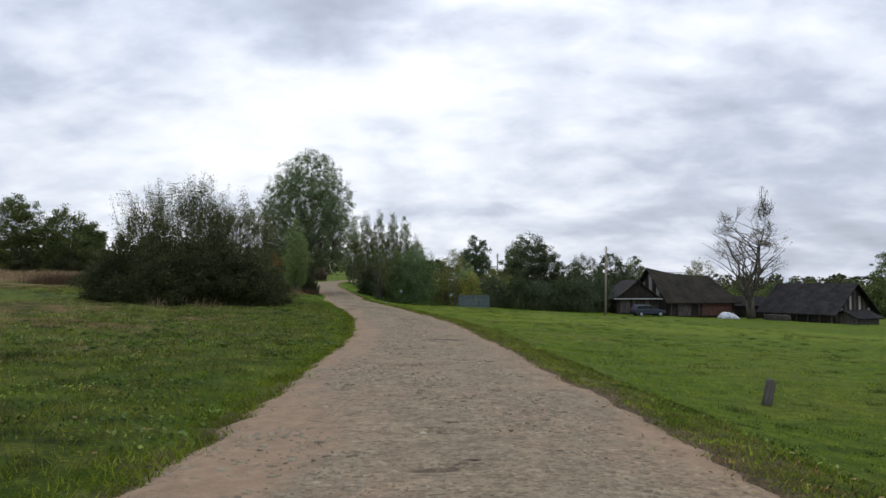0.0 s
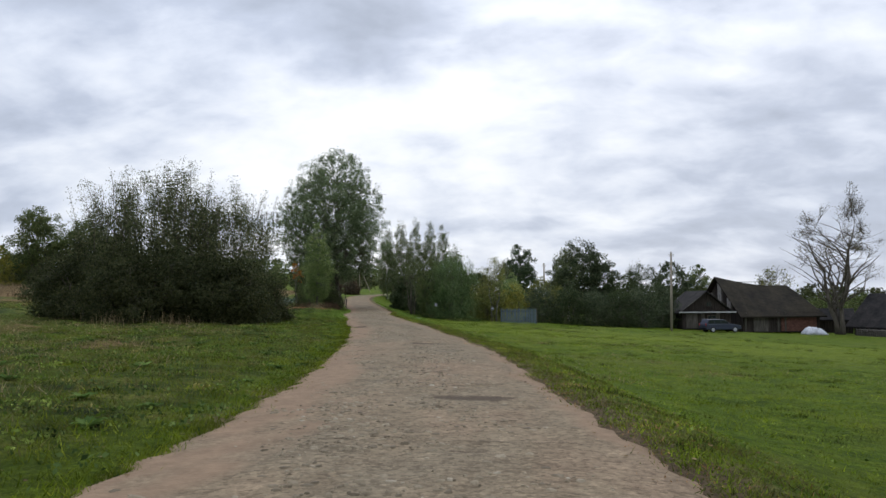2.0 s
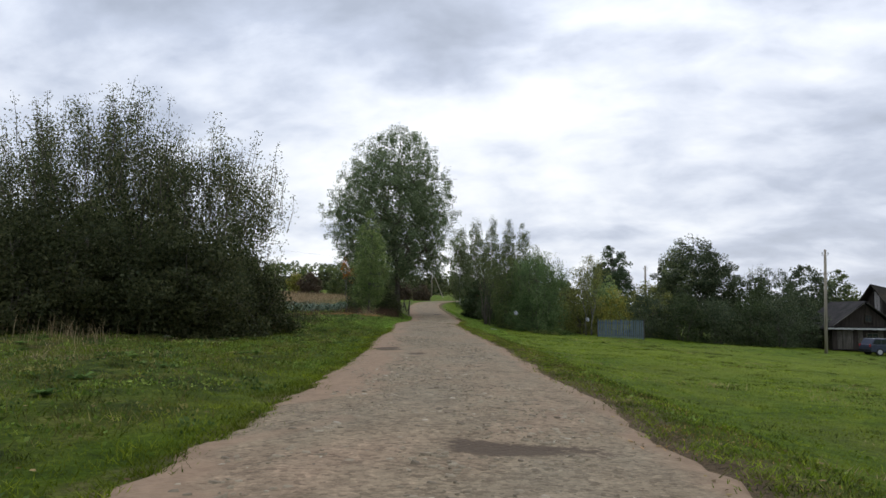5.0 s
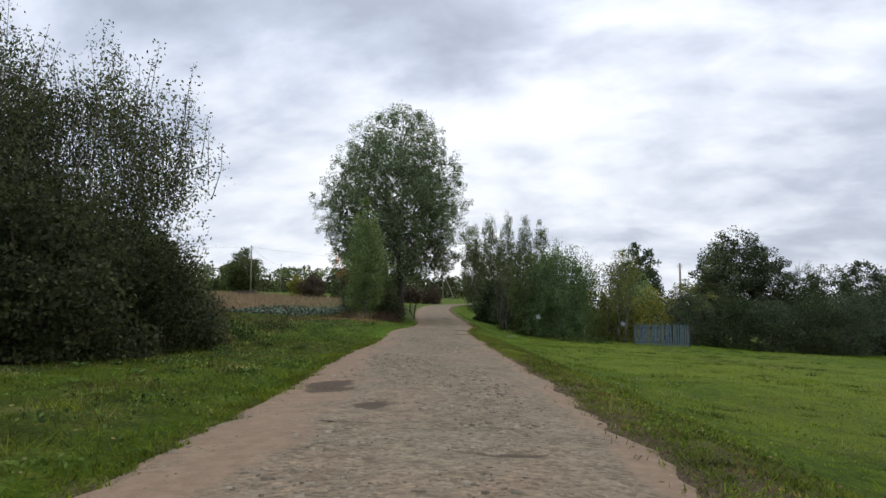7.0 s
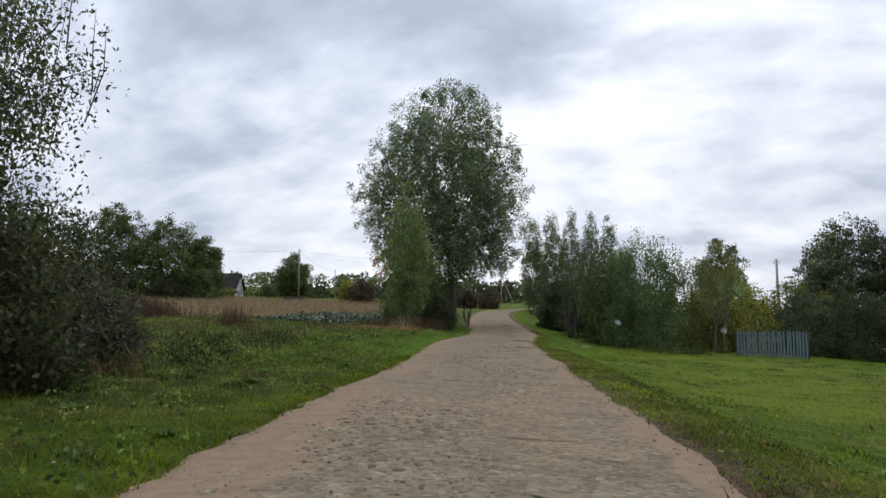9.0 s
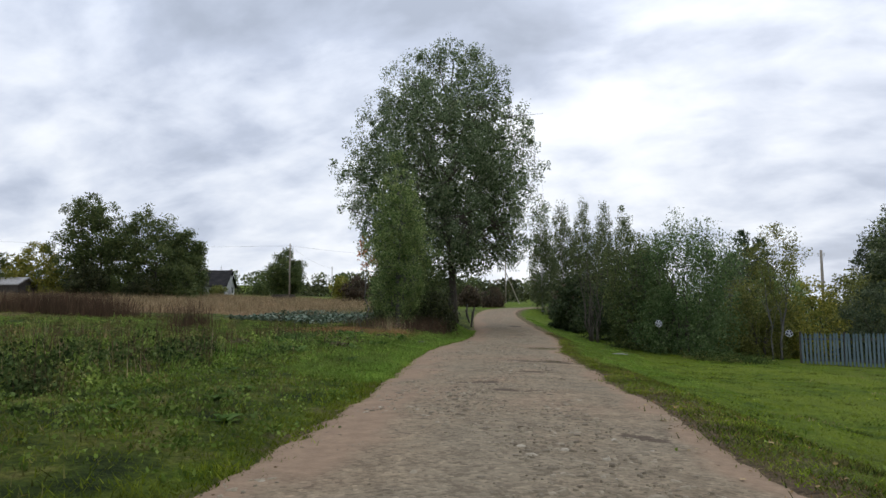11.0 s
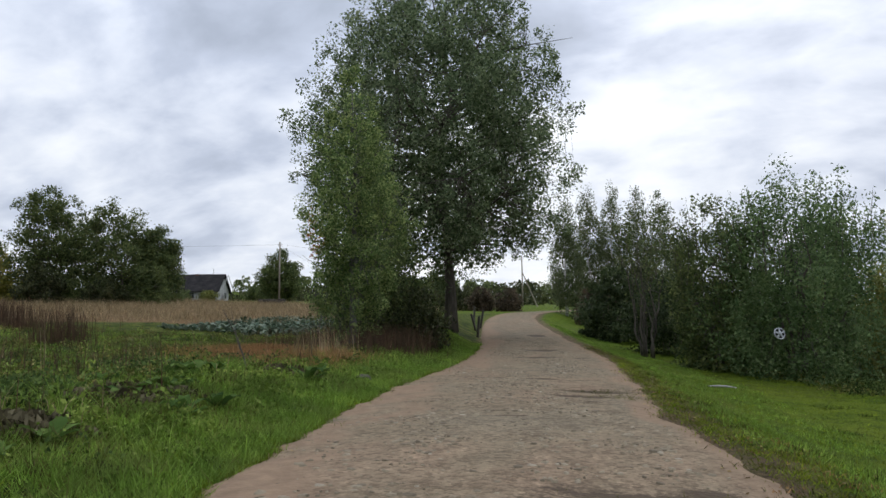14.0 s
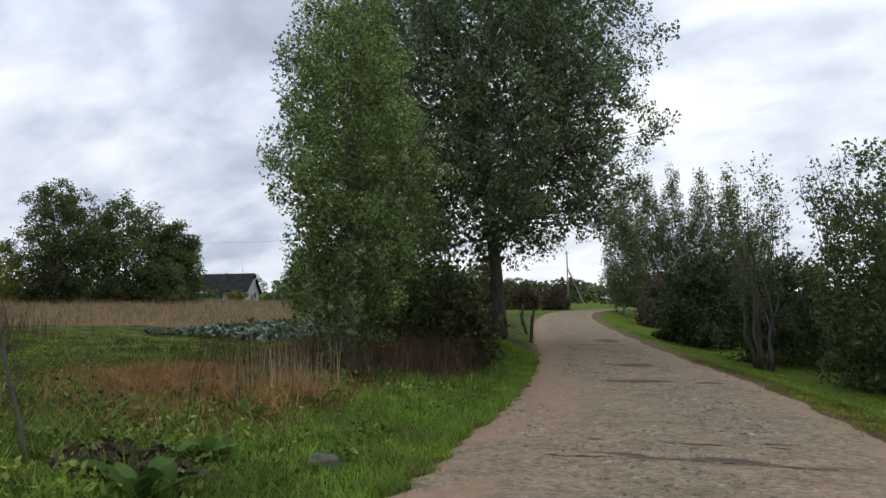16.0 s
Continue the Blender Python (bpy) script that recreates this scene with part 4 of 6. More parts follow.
for i, (gx, gy, gh, gr, lf, lb) in enumerate([
        (-0.8, 93.0, 4.8, 2.4, LEAF_OLIVE, "leafy olive garden shrub"),
        (0.6, 91.6, 4.3, 2.0, LEAF_OLIVE, "yellow-green leafy shrub beside the picket fence"),
        (6.6, 92.0, 4.4, 2.2, LEAF_GREY, "dark leafy shrub beside the picket fence"),
        (9.6, 91.6, 4.6, 2.4, LEAF_HEDGE, "dark dense hedge shrub at the lawn's edge"),
        (12.6, 91.9, 4.2, 2.3, LEAF_GREY, "dark dense hedge shrub at the lawn's edge"),
        (15.6, 92.4, 4.6, 2.4, LEAF_HEDGE, "dark dense hedge shrub at the lawn's edge"),
        (18.4, 93.4, 4.9, 2.4, LEAF_GREY, "dark dense hedge shrub beside the pole"),
        (21.0, 97.0, 5.6, 2.6, LEAF_GREY, "tall grey-green shrub beside the wooden house"),
        (18.0, 103.0, 7.0, 3.4, LEAF_HEDGE, "broad dark green shrub in the garden"),
        (22.0, 108.0, 8.2, 3.8, LEAF_HEDGE, "broad dark shrub behind the wooden house"),
        (27.0, 113.0, 9.4, 3.6, LEAF_GREY, "tall grey-green shrub behind the wooden house"),
        (32.0, 118.0, 9.0, 3.2, LEAF_DARK, "dark shrub behind the barn"),
        (7.6, 99.0, 5.6, 2.8, LEAF_OLIVE, "yellow-green shrub in the garden"),
        (3.0, 99.0, 6.0, 2.6, LEAF_FRESH, "fresh green shrub in the garden"),
        (-7.6, 99.0, 4.4, 2.4, LEAF_HEDGE, "dark green shrub by the road"),
        (-9.6, 116.0, 5.4, 2.6, LEAF_SHADE, "dark green shrub under the birches"),
        (-13.4, 127.0, 4.2, 2.2, LEAF_BROWN, "brownish shrub beside the road"),
        (-4.6, 122.0, 6.4, 3.2, LEAF_SHADE, "dark shrub under the birches"),
        (-25.8, 146.5, 3.0, 1.8, LEAF_BROWN, "rounded bare-twigged orchard shrub"),
        (-29.6, 148.0, 3.2, 1.9, LEAF_BROWN, "rounded bare-twigged orchard shrub"),
        (-33.6, 151.0, 3.2, 2.2, LEAF_SHADE, "dark orchard shrub beside the road"),
        (-18.0, 172.0, 4.8, 4.0, LEAF_SHADE, "dark broad shrub beyond the bend"),
        (-8.0, 176.0, 5.5, 4.2, LEAF_SHADE, "dark broad shrub beyond the bend"),
        (-47.0, 148.0, 4.2, 2.4, LEAF_BROWN, "brown leafless shrub in the field"),
        (-43.0, 153.0, 5.2, 2.6, LEAF_DARK, "dark shrub in the field"),
        (-38.0, 158.0, 6.6, 3.0, LEAF_DARK, "dark shrub in the field"),
        (-51.0, 151.0, 4.0, 1.6, LEAF_YELLOW, "small yellow shrub in the field"),
        (-73.3, 174.4, 4.0, 1.8, LEAF_YELLOW, "yellow shrub near the white house"),
        (-81.0, 178.0, 3.2, 2.2, LEAF_DARK, "dark shrub beside the white house"),
        (46.0, 108.0, 5.4, 3.2, LEAF_DARK, "dark shrub behind the sheds"),
        (53.0, 112.0, 5.2, 3.6, LEAF_DARK, "dark shrub behind the sheds"),
        (60.0, 116.0, 5.6, 3.8, LEAF_OLIVE, "olive shrub behind the sheds"),
        (66.0, 114.0, 6.0, 3.8, LEAF_DARK, "dark shrub behind the sheds"),
        (40.5, 109.0, 6.0, 2.6, LEAF_FADED, "faded brownish shrub behind the barn"),
        (-82.0, 123.0, 7.0, 4.0, LEAF_YELLOW, "broad shrub turning yellow"),
        (-72.5, 122.0, 4.2, 2.6, LEAF_SHADE, "low dark shrub at the field's end"),
        (-64.5, 129.5, 3.6, 2.6, LEAF_DARK, "low dark shrub at the field's end"),
        (-67.0, 125.5, 3.0, 2.4, LEAF_SHADE, "low dark shrub at the field's end"),
        (-88.0, 118.0, 9.0, 5.0, LEAF_DARK, "broad dark tree-like shrub"),
        (72.0, 112.0, 11.0, 5.0, LEAF_DARK, "large dark shrub beside the sheds"),
        (-20.3, 89.8, 4.2, 1.4, LEAF_SHADE, "dark leafy shrub behind the young poplar"),
        (-18.3, 86.9, 5.0, 1.9, LEAF_DARK, "dark leafy shrub between the two poplars"),
        (-17.7, 83.9, 4.4, 1.5, LEAF_DARK, "dark leafy shrub behind the young poplar"),
        (-15.9, 84.0, 2.2, 0.9, LEAF_SHADE, "low dark shrub at the poplar's foot"),
        (-4.6, 93.6, 4.6, 2.2, LEAF_HEDGE, "dark leafy shrub between the willows"),
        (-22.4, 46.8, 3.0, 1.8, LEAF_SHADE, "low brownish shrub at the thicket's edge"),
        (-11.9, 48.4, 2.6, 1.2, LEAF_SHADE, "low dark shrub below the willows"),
        (-93.0, 172.5, 2.2, 1.8, LEAF_DARK, "low dark hedge shrub before the white house"),
        (-88.5, 174.0, 2.0, 1.6, LEAF_OLIVE, "low olive hedge shrub before the white house")]):
    near = gy < 60
    garden_shrub(gx, gy, gh, gr, lf, lb, 100 + i, per=100 if near else 48 if gy < 110 else 26, size=0.10 if near else 0.13 if gy < 110 else 0.21)

tree("young_tree", -20.2, 85.2, 5.2, [(0.55, 0.3), (0.75, 0.8), (0.92, 0.6), (1.0, 0.2)], "thin young tree turned orange at its top", "tree", LEAF_ORANGE, BARK_GREY, 16, 30, 0.1, 0.3, 0.05, 1, 8, 59)
tree("weeping_birch", 11.0, 103.5, 9.6, [(0.2, 1.4), (0.4, 2.3), (0.7, 2.2), (0.9, 1.2), (1.0, 0.3)], "weeping birch with a pale trunk in the garden", "tree", LEAF_BIRCH, BIRCH, 150, 55, 0.17, 0.6, 0.14, 1, 18, 55, 0.3, 0.3, 0.3, 1.4, droop=0.6, group="garden trees")
tree("thin_tree", 2.6, 118, 8.6, [(0.3, 1.0), (0.6, 2.0), (0.85, 1.6), (1.0, 0.5)], "thin pale tree with few remaining leaves", "tree", LEAF_BIRCH, BARK_GREY, 60, 16, 0.16, 0.6, 0.1, 2, 20, 56, 0.4, 0.3, 0.3, 1.1, 0.6, group="garden trees")
tree("thin_tree", 23.5, 121, 9.6, [(0.3, 1.0), (0.6, 2.0), (0.85, 1.6), (1.0, 0.5)], "thin pale tree with few remaining leaves", "tree", LEAF_BIRCH, BARK_GREY, 60, 10, 0.16, 0.6, 0.1, 2, 20, 57, 0.4, 0.3, 0.3, 1.1, 0.6, group="garden trees")
tree("field_tree", 41, 112, 9.0, [(0.25, 2.0), (0.5, 3.0), (0.8, 2.4), (1.0, 0.6)], "thin tree behind the barn", "tree", LEAF_OLIVE, BARK_GREY, 110, 16, 0.2, 0.7, 0.14, 2, 22, 58, 0.4, 0.3, 0.3, 1.1, 0.6, group="garden trees")


def forest(name, spots, leaf, label, seed, size=1.6):
    """Far woods: many small clumps over the land, in one piece."""
    rs = np.random.RandomState(seed)
    vs, fs, k = [], [], 0
    for x, y, h, r in spots:
        n = 70
        a, u = rs.uniform(0, 6.28, n), rs.uniform(0, 1, n) ** 0.6
        w = r * np.sqrt(1 - (2 * u - 1) ** 2 * 0.8) * rs.uniform(0.5, 1.05, n)
        c = np.stack([x + np.cos(a) * w, y + np.sin(a) * w, ground(x, y) - 0.5 + u * h], 1)
        v, f = leaves(c, size * h / 10, rs, slim=0.9, single=True)
        vs.append(v), fs.append(f + k)
        k += len(v)
    ob = new(name, sheet_mesh(name, np.concatenate(vs), np.concatenate(fs), leaf))
    return tagged(ob, label, "woods", kind="stuff")


def arc(r0, r1, a0, a1, n, h0, h1, seed):
    rs = np.random.RandomState(seed)
    out = []
    for _ in range(n):
        r, a = rs.uniform(r0, r1), radians(rs.uniform(a0, a1))
        h = rs.uniform(h0, h1)
        out.append((-r * math.sin(a), r * math.cos(a), h, h * 0.38))
    return out


forest("far_woods", arc(560, 900, 4, 75, 420, 11, 17, 1), LEAF_DARK, "dark wooded ridge beyond the fields", 1)
forest("far_woods", arc(300, 480, 18, 62, 260, 6, 9, 4), LEAF_SHADE, "dark woods beyond the field", 4)
forest("far_woods", arc(330, 520, -70, -13, 420, 6.5, 11, 2), LEAF_SHADE, "dark far woods beyond the farm", 2)
forest("far_woods", arc(260, 330, -12, 20, 190, 4.5, 8, 3), LEAF_SHADE, "dark woods beyond the bend", 3)


# ---- grass and weeds ----
def blades(name, xs, ys, height, width, mat, label, category, seed, per=3, bend=0.5, spread=0.03, zoff=0.0, hvar=0.5, straight=False):
    """Grass blades in one piece: slim and straight when short, bent when tall."""
    rs = np.random.RandomState(seed)
    x, y = np.repeat(xs, per) + rs.normal(size=len(xs) * per) * spread, np.repeat(ys, per) + rs.normal(size=len(ys) * per) * spread
    hh = np.repeat(height, per) if np.ndim(height) else np.full(len(x), height)
    h = hh * rs.uniform(1 - hvar, 1 + hvar, len(x))
    z = land(x, y) + zoff - 0.01
    a, b = rs.uniform(0, 6.28, len(x)), rs.uniform(0, 6.28, len(x))
    w = width * rs.uniform(0.6, 1.4, len(x)) / 2
    p = np.stack([x, y, z], 1)
    s = np.stack([np.cos(a), np.sin(a), 0 * a], 1) * w[:, None]
    lean = np.stack([np.cos(b), np.sin(b), 0 * b], 1) * (h * bend * rs.uniform(0.1, 1, len(x)))[:, None]
    upv = np.stack([0 * h, 0 * h, h], 1)
    k = np.arange(len(x))[:, None]
    if straight or np.median(h) < 0.2:
        v = np.stack([p - s, p + s, p + upv + lean], 1).reshape(-1, 3)
        f = k * 3 + np.array([[0, 1, 2]])
    else:
        m = p + upv * 0.6 + lean * 0.38
        v = np.stack([p - s, p + s, m + s * 0.7, m - s * 0.7, p + upv + lean], 1).reshape(-1, 3)
        f = np.concatenate([k * 5 + np.array([[0, 1, 2]]), k * 5 + np.array([[0, 2, 3]]), k * 5 + np.array([[3, 2, 4]])])
    ob = new(name, sheet_mesh(name, v, f, mat))
    return tagged(ob, label, category, kind="stuff")


GRASS = leaf_material("grass_blade", (0.077, 0.121, 0.008), (0.122, 0.182, 0.011), (0.182, 0.227, 0.022), 0.35, 0.85, 0.04, (0.140, 0.146, 0.022), patchy=0.75)
GRASS_DULL = leaf_material("dull_grass", (0.060, 0.090, 0.0068), (0.095, 0.135, 0.0093), (0.142, 0.168, 0.0187), 0.35, 0.85, 0.04, (0.092, 0.099, 0.0170), patchy=0.8)
GRASS_LUSH = leaf_material("lush_grass", (0.103, 0.174, 0.026), (0.150, 0.253, 0.036), (0.214, 0.323, 0.066), 0.35, 0.85, 0.04, (0.170, 0.201, 0.055), patchy=0.55)
GRASS_ROUGH = leaf_material("rough_grass", (0.065, 0.075, 0.018), (0.098, 0.107, 0.026), (0.142, 0.129, 0.049), 0.35, 0.85, 0.04, (0.108, 0.086, 0.040), patchy=0.9)
GRASS_DARK = leaf_material("dark_tuft", (0.022, 0.032, 0.008), (0.036, 0.048, 0.011), (0.056, 0.066, 0.017), 0.15, 0.85, 0.04)
STRAW = leaf_material("straw", (0.150, 0.110, 0.060), (0.245, 0.186, 0.108), (0.340, 0.272, 0.170), 0.2, 0.9, 0.04, patchy=0.4)
RUST = leaf_material("rust_weed", (0.052, 0.032, 0.022), (0.085, 0.052, 0.036), (0.130, 0.082, 0.052), 0.15, 0.9, 0.04, (0.062, 0.050, 0.028))
RUST_GRASS = leaf_material("rust_grass", (0.170, 0.096, 0.046), (0.262, 0.144, 0.066), (0.390, 0.230, 0.112), 0.2, 0.9, 0.04, (0.194, 0.149, 0.042), patchy=0.5)
WEED_LEAF = leaf_material("weed_leaf", (0.040, 0.075, 0.018), (0.069, 0.120, 0.026), (0.106, 0.160, 0.043), 0.3, 0.8, 0.05)
CABBAGE = leaf_material("cabbage_leaf", (0.034, 0.060, 0.034), (0.074, 0.112, 0.072), (0.190, 0.226, 0.170), 0.2, 0.6, 0.15)


def strip(n, y0, y1, d0, d1, seed, power=1.8, keep=None):
    """Places along the road, from d0 to d1 metres off its edge, thicker near it. d0 under 0: to the left."""
    rs = np.random.RandomState(seed)
    y = rs.uniform(y0, y1, n)
    u = rs.uniform(0, 1, n) ** power
    side = np.sign(d1)
    d = d0 + (d1 - d0) * u
    x = road_x(y) + side * (road_w(y) + edge_wobble(y, 1 if side > 0 else 0)) + d
    if keep is not None:
        k = keep(x, y)
        x, y = x[k], y[k]
    return x, y


gx, gy = strip(27000, 2, 84, 0.06, 13, 201)
blades("lawn_grass", gx, gy, 0.034, 0.012, GRASS, "short green lawn grass along the road", "grass", 1, 6, bend=2.2, spread=0.09)
gx, gy = strip(9000, 20, 100, 2, 34, 202, 1.0)
blades("lawn_grass", gx, gy, 0.04, 0.026, GRASS, "short green lawn grass before the farm", "grass", 2, 5, bend=2.4, spread=0.25)
gx, gy = strip(12000, 2, 90, 0.0, 1.6, 207, 1.5, lambda x, y: wave(x, y, 1.1, 71) + 0.6 * wave(x, y, 0.5, 72) > -0.25)
blades("worn_grass", gx, gy, 0.026, 0.010, GRASS_ROUGH, "worn brownish grass along the road's edge", "grass", 7, 6, bend=2.2, spread=0.07)
gx, gy = strip(18000, 2, 90, 0.05, -8, 203, 2.2)
blades("meadow_grass", gx, gy, 0.045, 0.012, GRASS_DULL, "short green meadow grass along the road", "grass", 3, 6, bend=2.0, spread=0.08)
gx, gy = strip(18000, 2, 92, -0.9, -18, 204, 1.0, lambda x, y: wave(x, y, 8, 77) + 0.5 * wave(x, y, 2.5, 78) > -0.35)
blades("meadow_grass", gx, gy, 0.08, 0.014, GRASS_ROUGH, "rough brownish green meadow grass", "grass", 4, 6, bend=1.7, spread=0.10)
gx, gy = strip(13000, 60, 92, 0.0, -1.9, 205, 1.2)
blades("verge_grass", gx, gy, 0.095, 0.009, GRASS_LUSH, "lush bright green verge grass", "grass", 5, 7, bend=1.3, hvar=0.7, spread=0.06)
gx, gy = strip(6000, 66, 110, 0.5, 3.5, 206, 1.0)
blades("verge_grass", gx, gy, 0.07, 0.011, GRASS_LUSH, "lush bright green verge grass", "grass", 6, 6, bend=1.3, spread=0.08)
gx, gy = strip(15000, 56, 93, -3.5, -32, 208, 1.0, lambda x, y: wave(x, y, 3.6, 75) + 0.6 * wave(x, y, 1.3, 76) > 0.15)
blades("meadow_grass", gx, gy, 0.15, 0.018, GRASS_ROUGH, "long brownish green grass before the cabbages", "grass", 8, 6, bend=1.4, spread=0.15)
gx, gy = strip(15000, 58, 92, -2.6, -26, 209, 1.0, lambda x, y: wave(x, y, 3.0, 73) + 0.6 * wave(x, y, 1.1, 74) > 0.25)
blades("meadow_grass", gx, gy, 0.14, 0.018, GRASS_LUSH, "long green grass before the cabbages", "grass", 9, 6, bend=1.4, spread=0.15)


def tufts(name, n, y0, y1, d0, d1, height, mat, label, seed, per=40, r=0.12, power=0.9):
    x, y = strip(n, y0, y1, d0, d1, seed, power)
    rs = np.random.RandomState(seed)
    k = rs.poisson(per, n)
    rad = np.repeat(r * rs.uniform(0.5, 1.6, n), k)
    px, py = np.repeat(x, k) + rs.normal(size=k.sum()) * rad * 1.5, np.repeat(y, k) + rs.normal(size=k.sum()) * rad * 0.7
    return blades(name, px, py, np.repeat(height * rs.uniform(0.6, 1.4, n), k), 0.012, mat, label, "grass", seed, 1, 1.4)


tufts("dark_grass_tufts", 300, 8, 92, 1.0, 34, 0.10, GRASS_DARK, "dark mown grass tufts on the lawn", 211, 60, 0.13, 0.8)
tufts("dark_grass_tufts", 200, 3, 88, 0.25, 1.5, 0.04, GRASS_DARK, "dark ragged grass along the road's edge", 212, 50)
tufts("dark_grass_tufts", 220, 3, 80, -0.5, -11, 0.08, GRASS_DARK, "dark coarse grass tufts in the meadow", 213)
tufts("straw_tufts", 130, 3, 90, -1.2, -14, 0.08, STRAW, "dry straw-coloured grass tufts in the meadow", 214, 12, 0.12)
tufts("straw_tufts", 420, 12, 44, -3.0, -18, 0.12, STRAW, "dry straw-coloured grass among the green meadow", 219, 22, 0.22)
tufts("straw_tufts", 50, 20, 90, 1.5, 14, 0.09, STRAW, "dry straw-coloured grass on the lawn", 215, 60, 0.4)


tufts("lawn_tufts", 1700, 3, 92, 0.4, 18, 0.055, GRASS, "thicker green grass tufts on the lawn", 261, 24, 0.13, 1.3)
tufts("dark_grass_tufts", 380, 3, 80, 0.5, 14, 0.06, GRASS_DARK, "small dark grass tufts on the lawn", 262, 42, 0.11, 1.1)
tufts("meadow_tufts", 1500, 3, 90, -0.4, -12, 0.10, GRASS_DULL, "thicker green grass tufts in the meadow", 263, 28, 0.15, 1.1)
tufts("meadow_tufts", 700, 3, 90, -0.6, -12, 0.09, GRASS_ROUGH, "brownish grass tufts in the meadow", 264, 28, 0.16, 1.1)
tufts("edge_tufts", 900, 2, 92, 0.04, 0.9, 0.035, GRASS_ROUGH, "ragged grass tufts along the road's edge", 265, 26, 0.10, 1.2)
tufts("edge_tufts", 420, 2, 92, 0.0, 1.0, 0.025, RUST_GRASS, "dry brown grass along the road's edge", 266, 22, 0.09, 1.0)
tufts("edge_tufts", 520, 2, 92, 0.14, -0.5, 0.06, GRASS_DULL, "ragged grass tufts along the road's edge", 267, 24, 0.08, 1.0)


tufts("verge_tufts", 420, 62, 87, -0.1, -4.5, 0.17, GRASS_LUSH, "tall green grass tufts in the verge", 268, 34, 0.10, 1.0)
tufts("verge_tufts", 380, 62, 87, -0.3, -6.5, 0.15, GRASS_ROUGH, "tall brownish grass tufts in the verge", 269, 30, 0.11, 1.0)


def patch(n, seed, x0, x1, y0, y1, keep=None, soft_edge=False):
    rs = np.random.RandomState(seed)
    x, y = rs.uniform(x0, x1, n), rs.uniform(y0, y1, n)
    if soft_edge:
        x, y = rs.normal(size=n) * (x1 - x0) * 0.24 + (x0 + x1) / 2, rs.normal(size=n) * (y1 - y0) * 0.24 + (y0 + y1) / 2
    if keep is not None:
        k = keep(x, y)
        x, y = x[k], y[k]
    return x, y


# dry field, weeds and stalks
gx, gy = patch(20000, 221, -95, -24, 84, 150, lambda x, y: (y > 105 + 0.35 * (x + 24)) & (x < road_x(y) - 12))
blades("dry_field_grass", gx, gy, 0.52, 0.026, STRAW, "tall dry straw-coloured grass in the field", "grass", 21, 4, 0.9, 0.14, hvar=0.6, straight=True)
gx, gy = patch(1500, 222, -52, -38.5, 86.0, 92.5, lambda x, y: wave(x, y, 3.5, 94) > -0.35, True)
blades("dock_weeds", gx, gy, 1.05, 0.022, RUST, "dense reddish-brown withered dock weeds", "weeds", 22, 6, 0.35, 0.45, hvar=0.75)
gx, gy = patch(120, 223, -30.6, -27.8, 81.4, 82.9, None, True)
blades("dock_weeds", gx, gy, 1.05, 0.018, RUST, "reddish-brown withered dock weeds", "weeds", 23, 4, 0.3, 0.18, hvar=0.7)
gx, gy = patch(1000, 224, -19.4, -13.2, 79.0, 87.5, lambda x, y: (x < road_x(y) - 3.6) & (wave(x, y, 3.0, 93) > -0.4), True)
blades("withered_weeds", gx, gy, 0.58, 0.010, RUST, "brown withered weeds round the young poplar", "weeds", 24, 10, 0.7, 0.40, hvar=0.7)
rs_r = np.random.RandomState(225)
along, across = rs_r.normal(size=5200) * 1.75, rs_r.normal(size=5200) * 0.75
gx, gy = -18.1 + 0.79 * along + 0.61 * across, 78.0 - 0.61 * along + 0.79 * across
ok = (wave(gx, gy, 2.6, 88) + 0.6 * wave(gx, gy, 1.1, 87) > -0.35) & (gx < road_x(gy) - 3.9)
gx, gy = gx[ok], gy[ok]
blades("withered_grass", gx, gy, 0.20, 0.010, RUST_GRASS, "rust-coloured withered grass", "grass", 25, 8, 1.3, 0.16, hvar=0.7)
gx, gy = patch(110, 232, -22, -13.5, 75, 84, lambda x, y: x < road_x(y) - 4)
blades("tall_stalks", gx, gy, 0.6, 0.007, STRAW, "thin pale stalks among the withered weeds", "weeds", 32, 2, 0.45, 0.05, hvar=0.6)
gx, gy = patch(90, 226, -16.9, -15.2, 76.4, 77.8, None, True)
blades("straw_stalks", gx, gy, 0.65, 0.009, STRAW, "pale straw stalks before the young poplar", "grass", 26, 3, 0.25, 0.05)
gx, gy = patch(70, 227, -17.3, -12.6, 39.8, 42.2, lambda x, y: wave(x, y, 1.9, 89) > 0.1)
blades("withered_weeds", gx, gy, 0.42, 0.012, STRAW, "pale brown withered weeds before the willows", "weeds", 27, 9, 0.4, 0.35, hvar=0.8)
gx, gy = patch(500, 228, -14.5, -10.6, 44.5, 51.5, lambda x, y: (wave(x, y, 2.5, 90) > 0.1) & (x < -11 - 0.25 * (51.5 - y)))
blades("withered_weeds", gx, gy, 0.45, 0.008, RUST_GRASS, "pale brown withered weeds below the willows", "weeds", 28, 5, 0.6, 0.12)
gx, gy = patch(26, 229, -24, -14.2, 52, 76)
blades("tall_stalks", gx, gy, 0.85, 0.010, STRAW, "thin pale stalks standing in the meadow", "weeds", 29, 2, 0.2, 0.04)
gx, gy = patch(130, 230, -16.2, -12.8, 55, 61, lambda x, y: wave(x, y, 2.2, 91) > 0.15)
blades("withered_weeds", gx, gy, 0.5, 0.008, RUST, "brown withered weeds in the meadow", "weeds", 30, 5, 0.4, 0.1)
gx, gy = patch(900, 231, -34, -20, 56, 74, lambda x, y: wave(x, y, 4.0, 92) > 0.3)
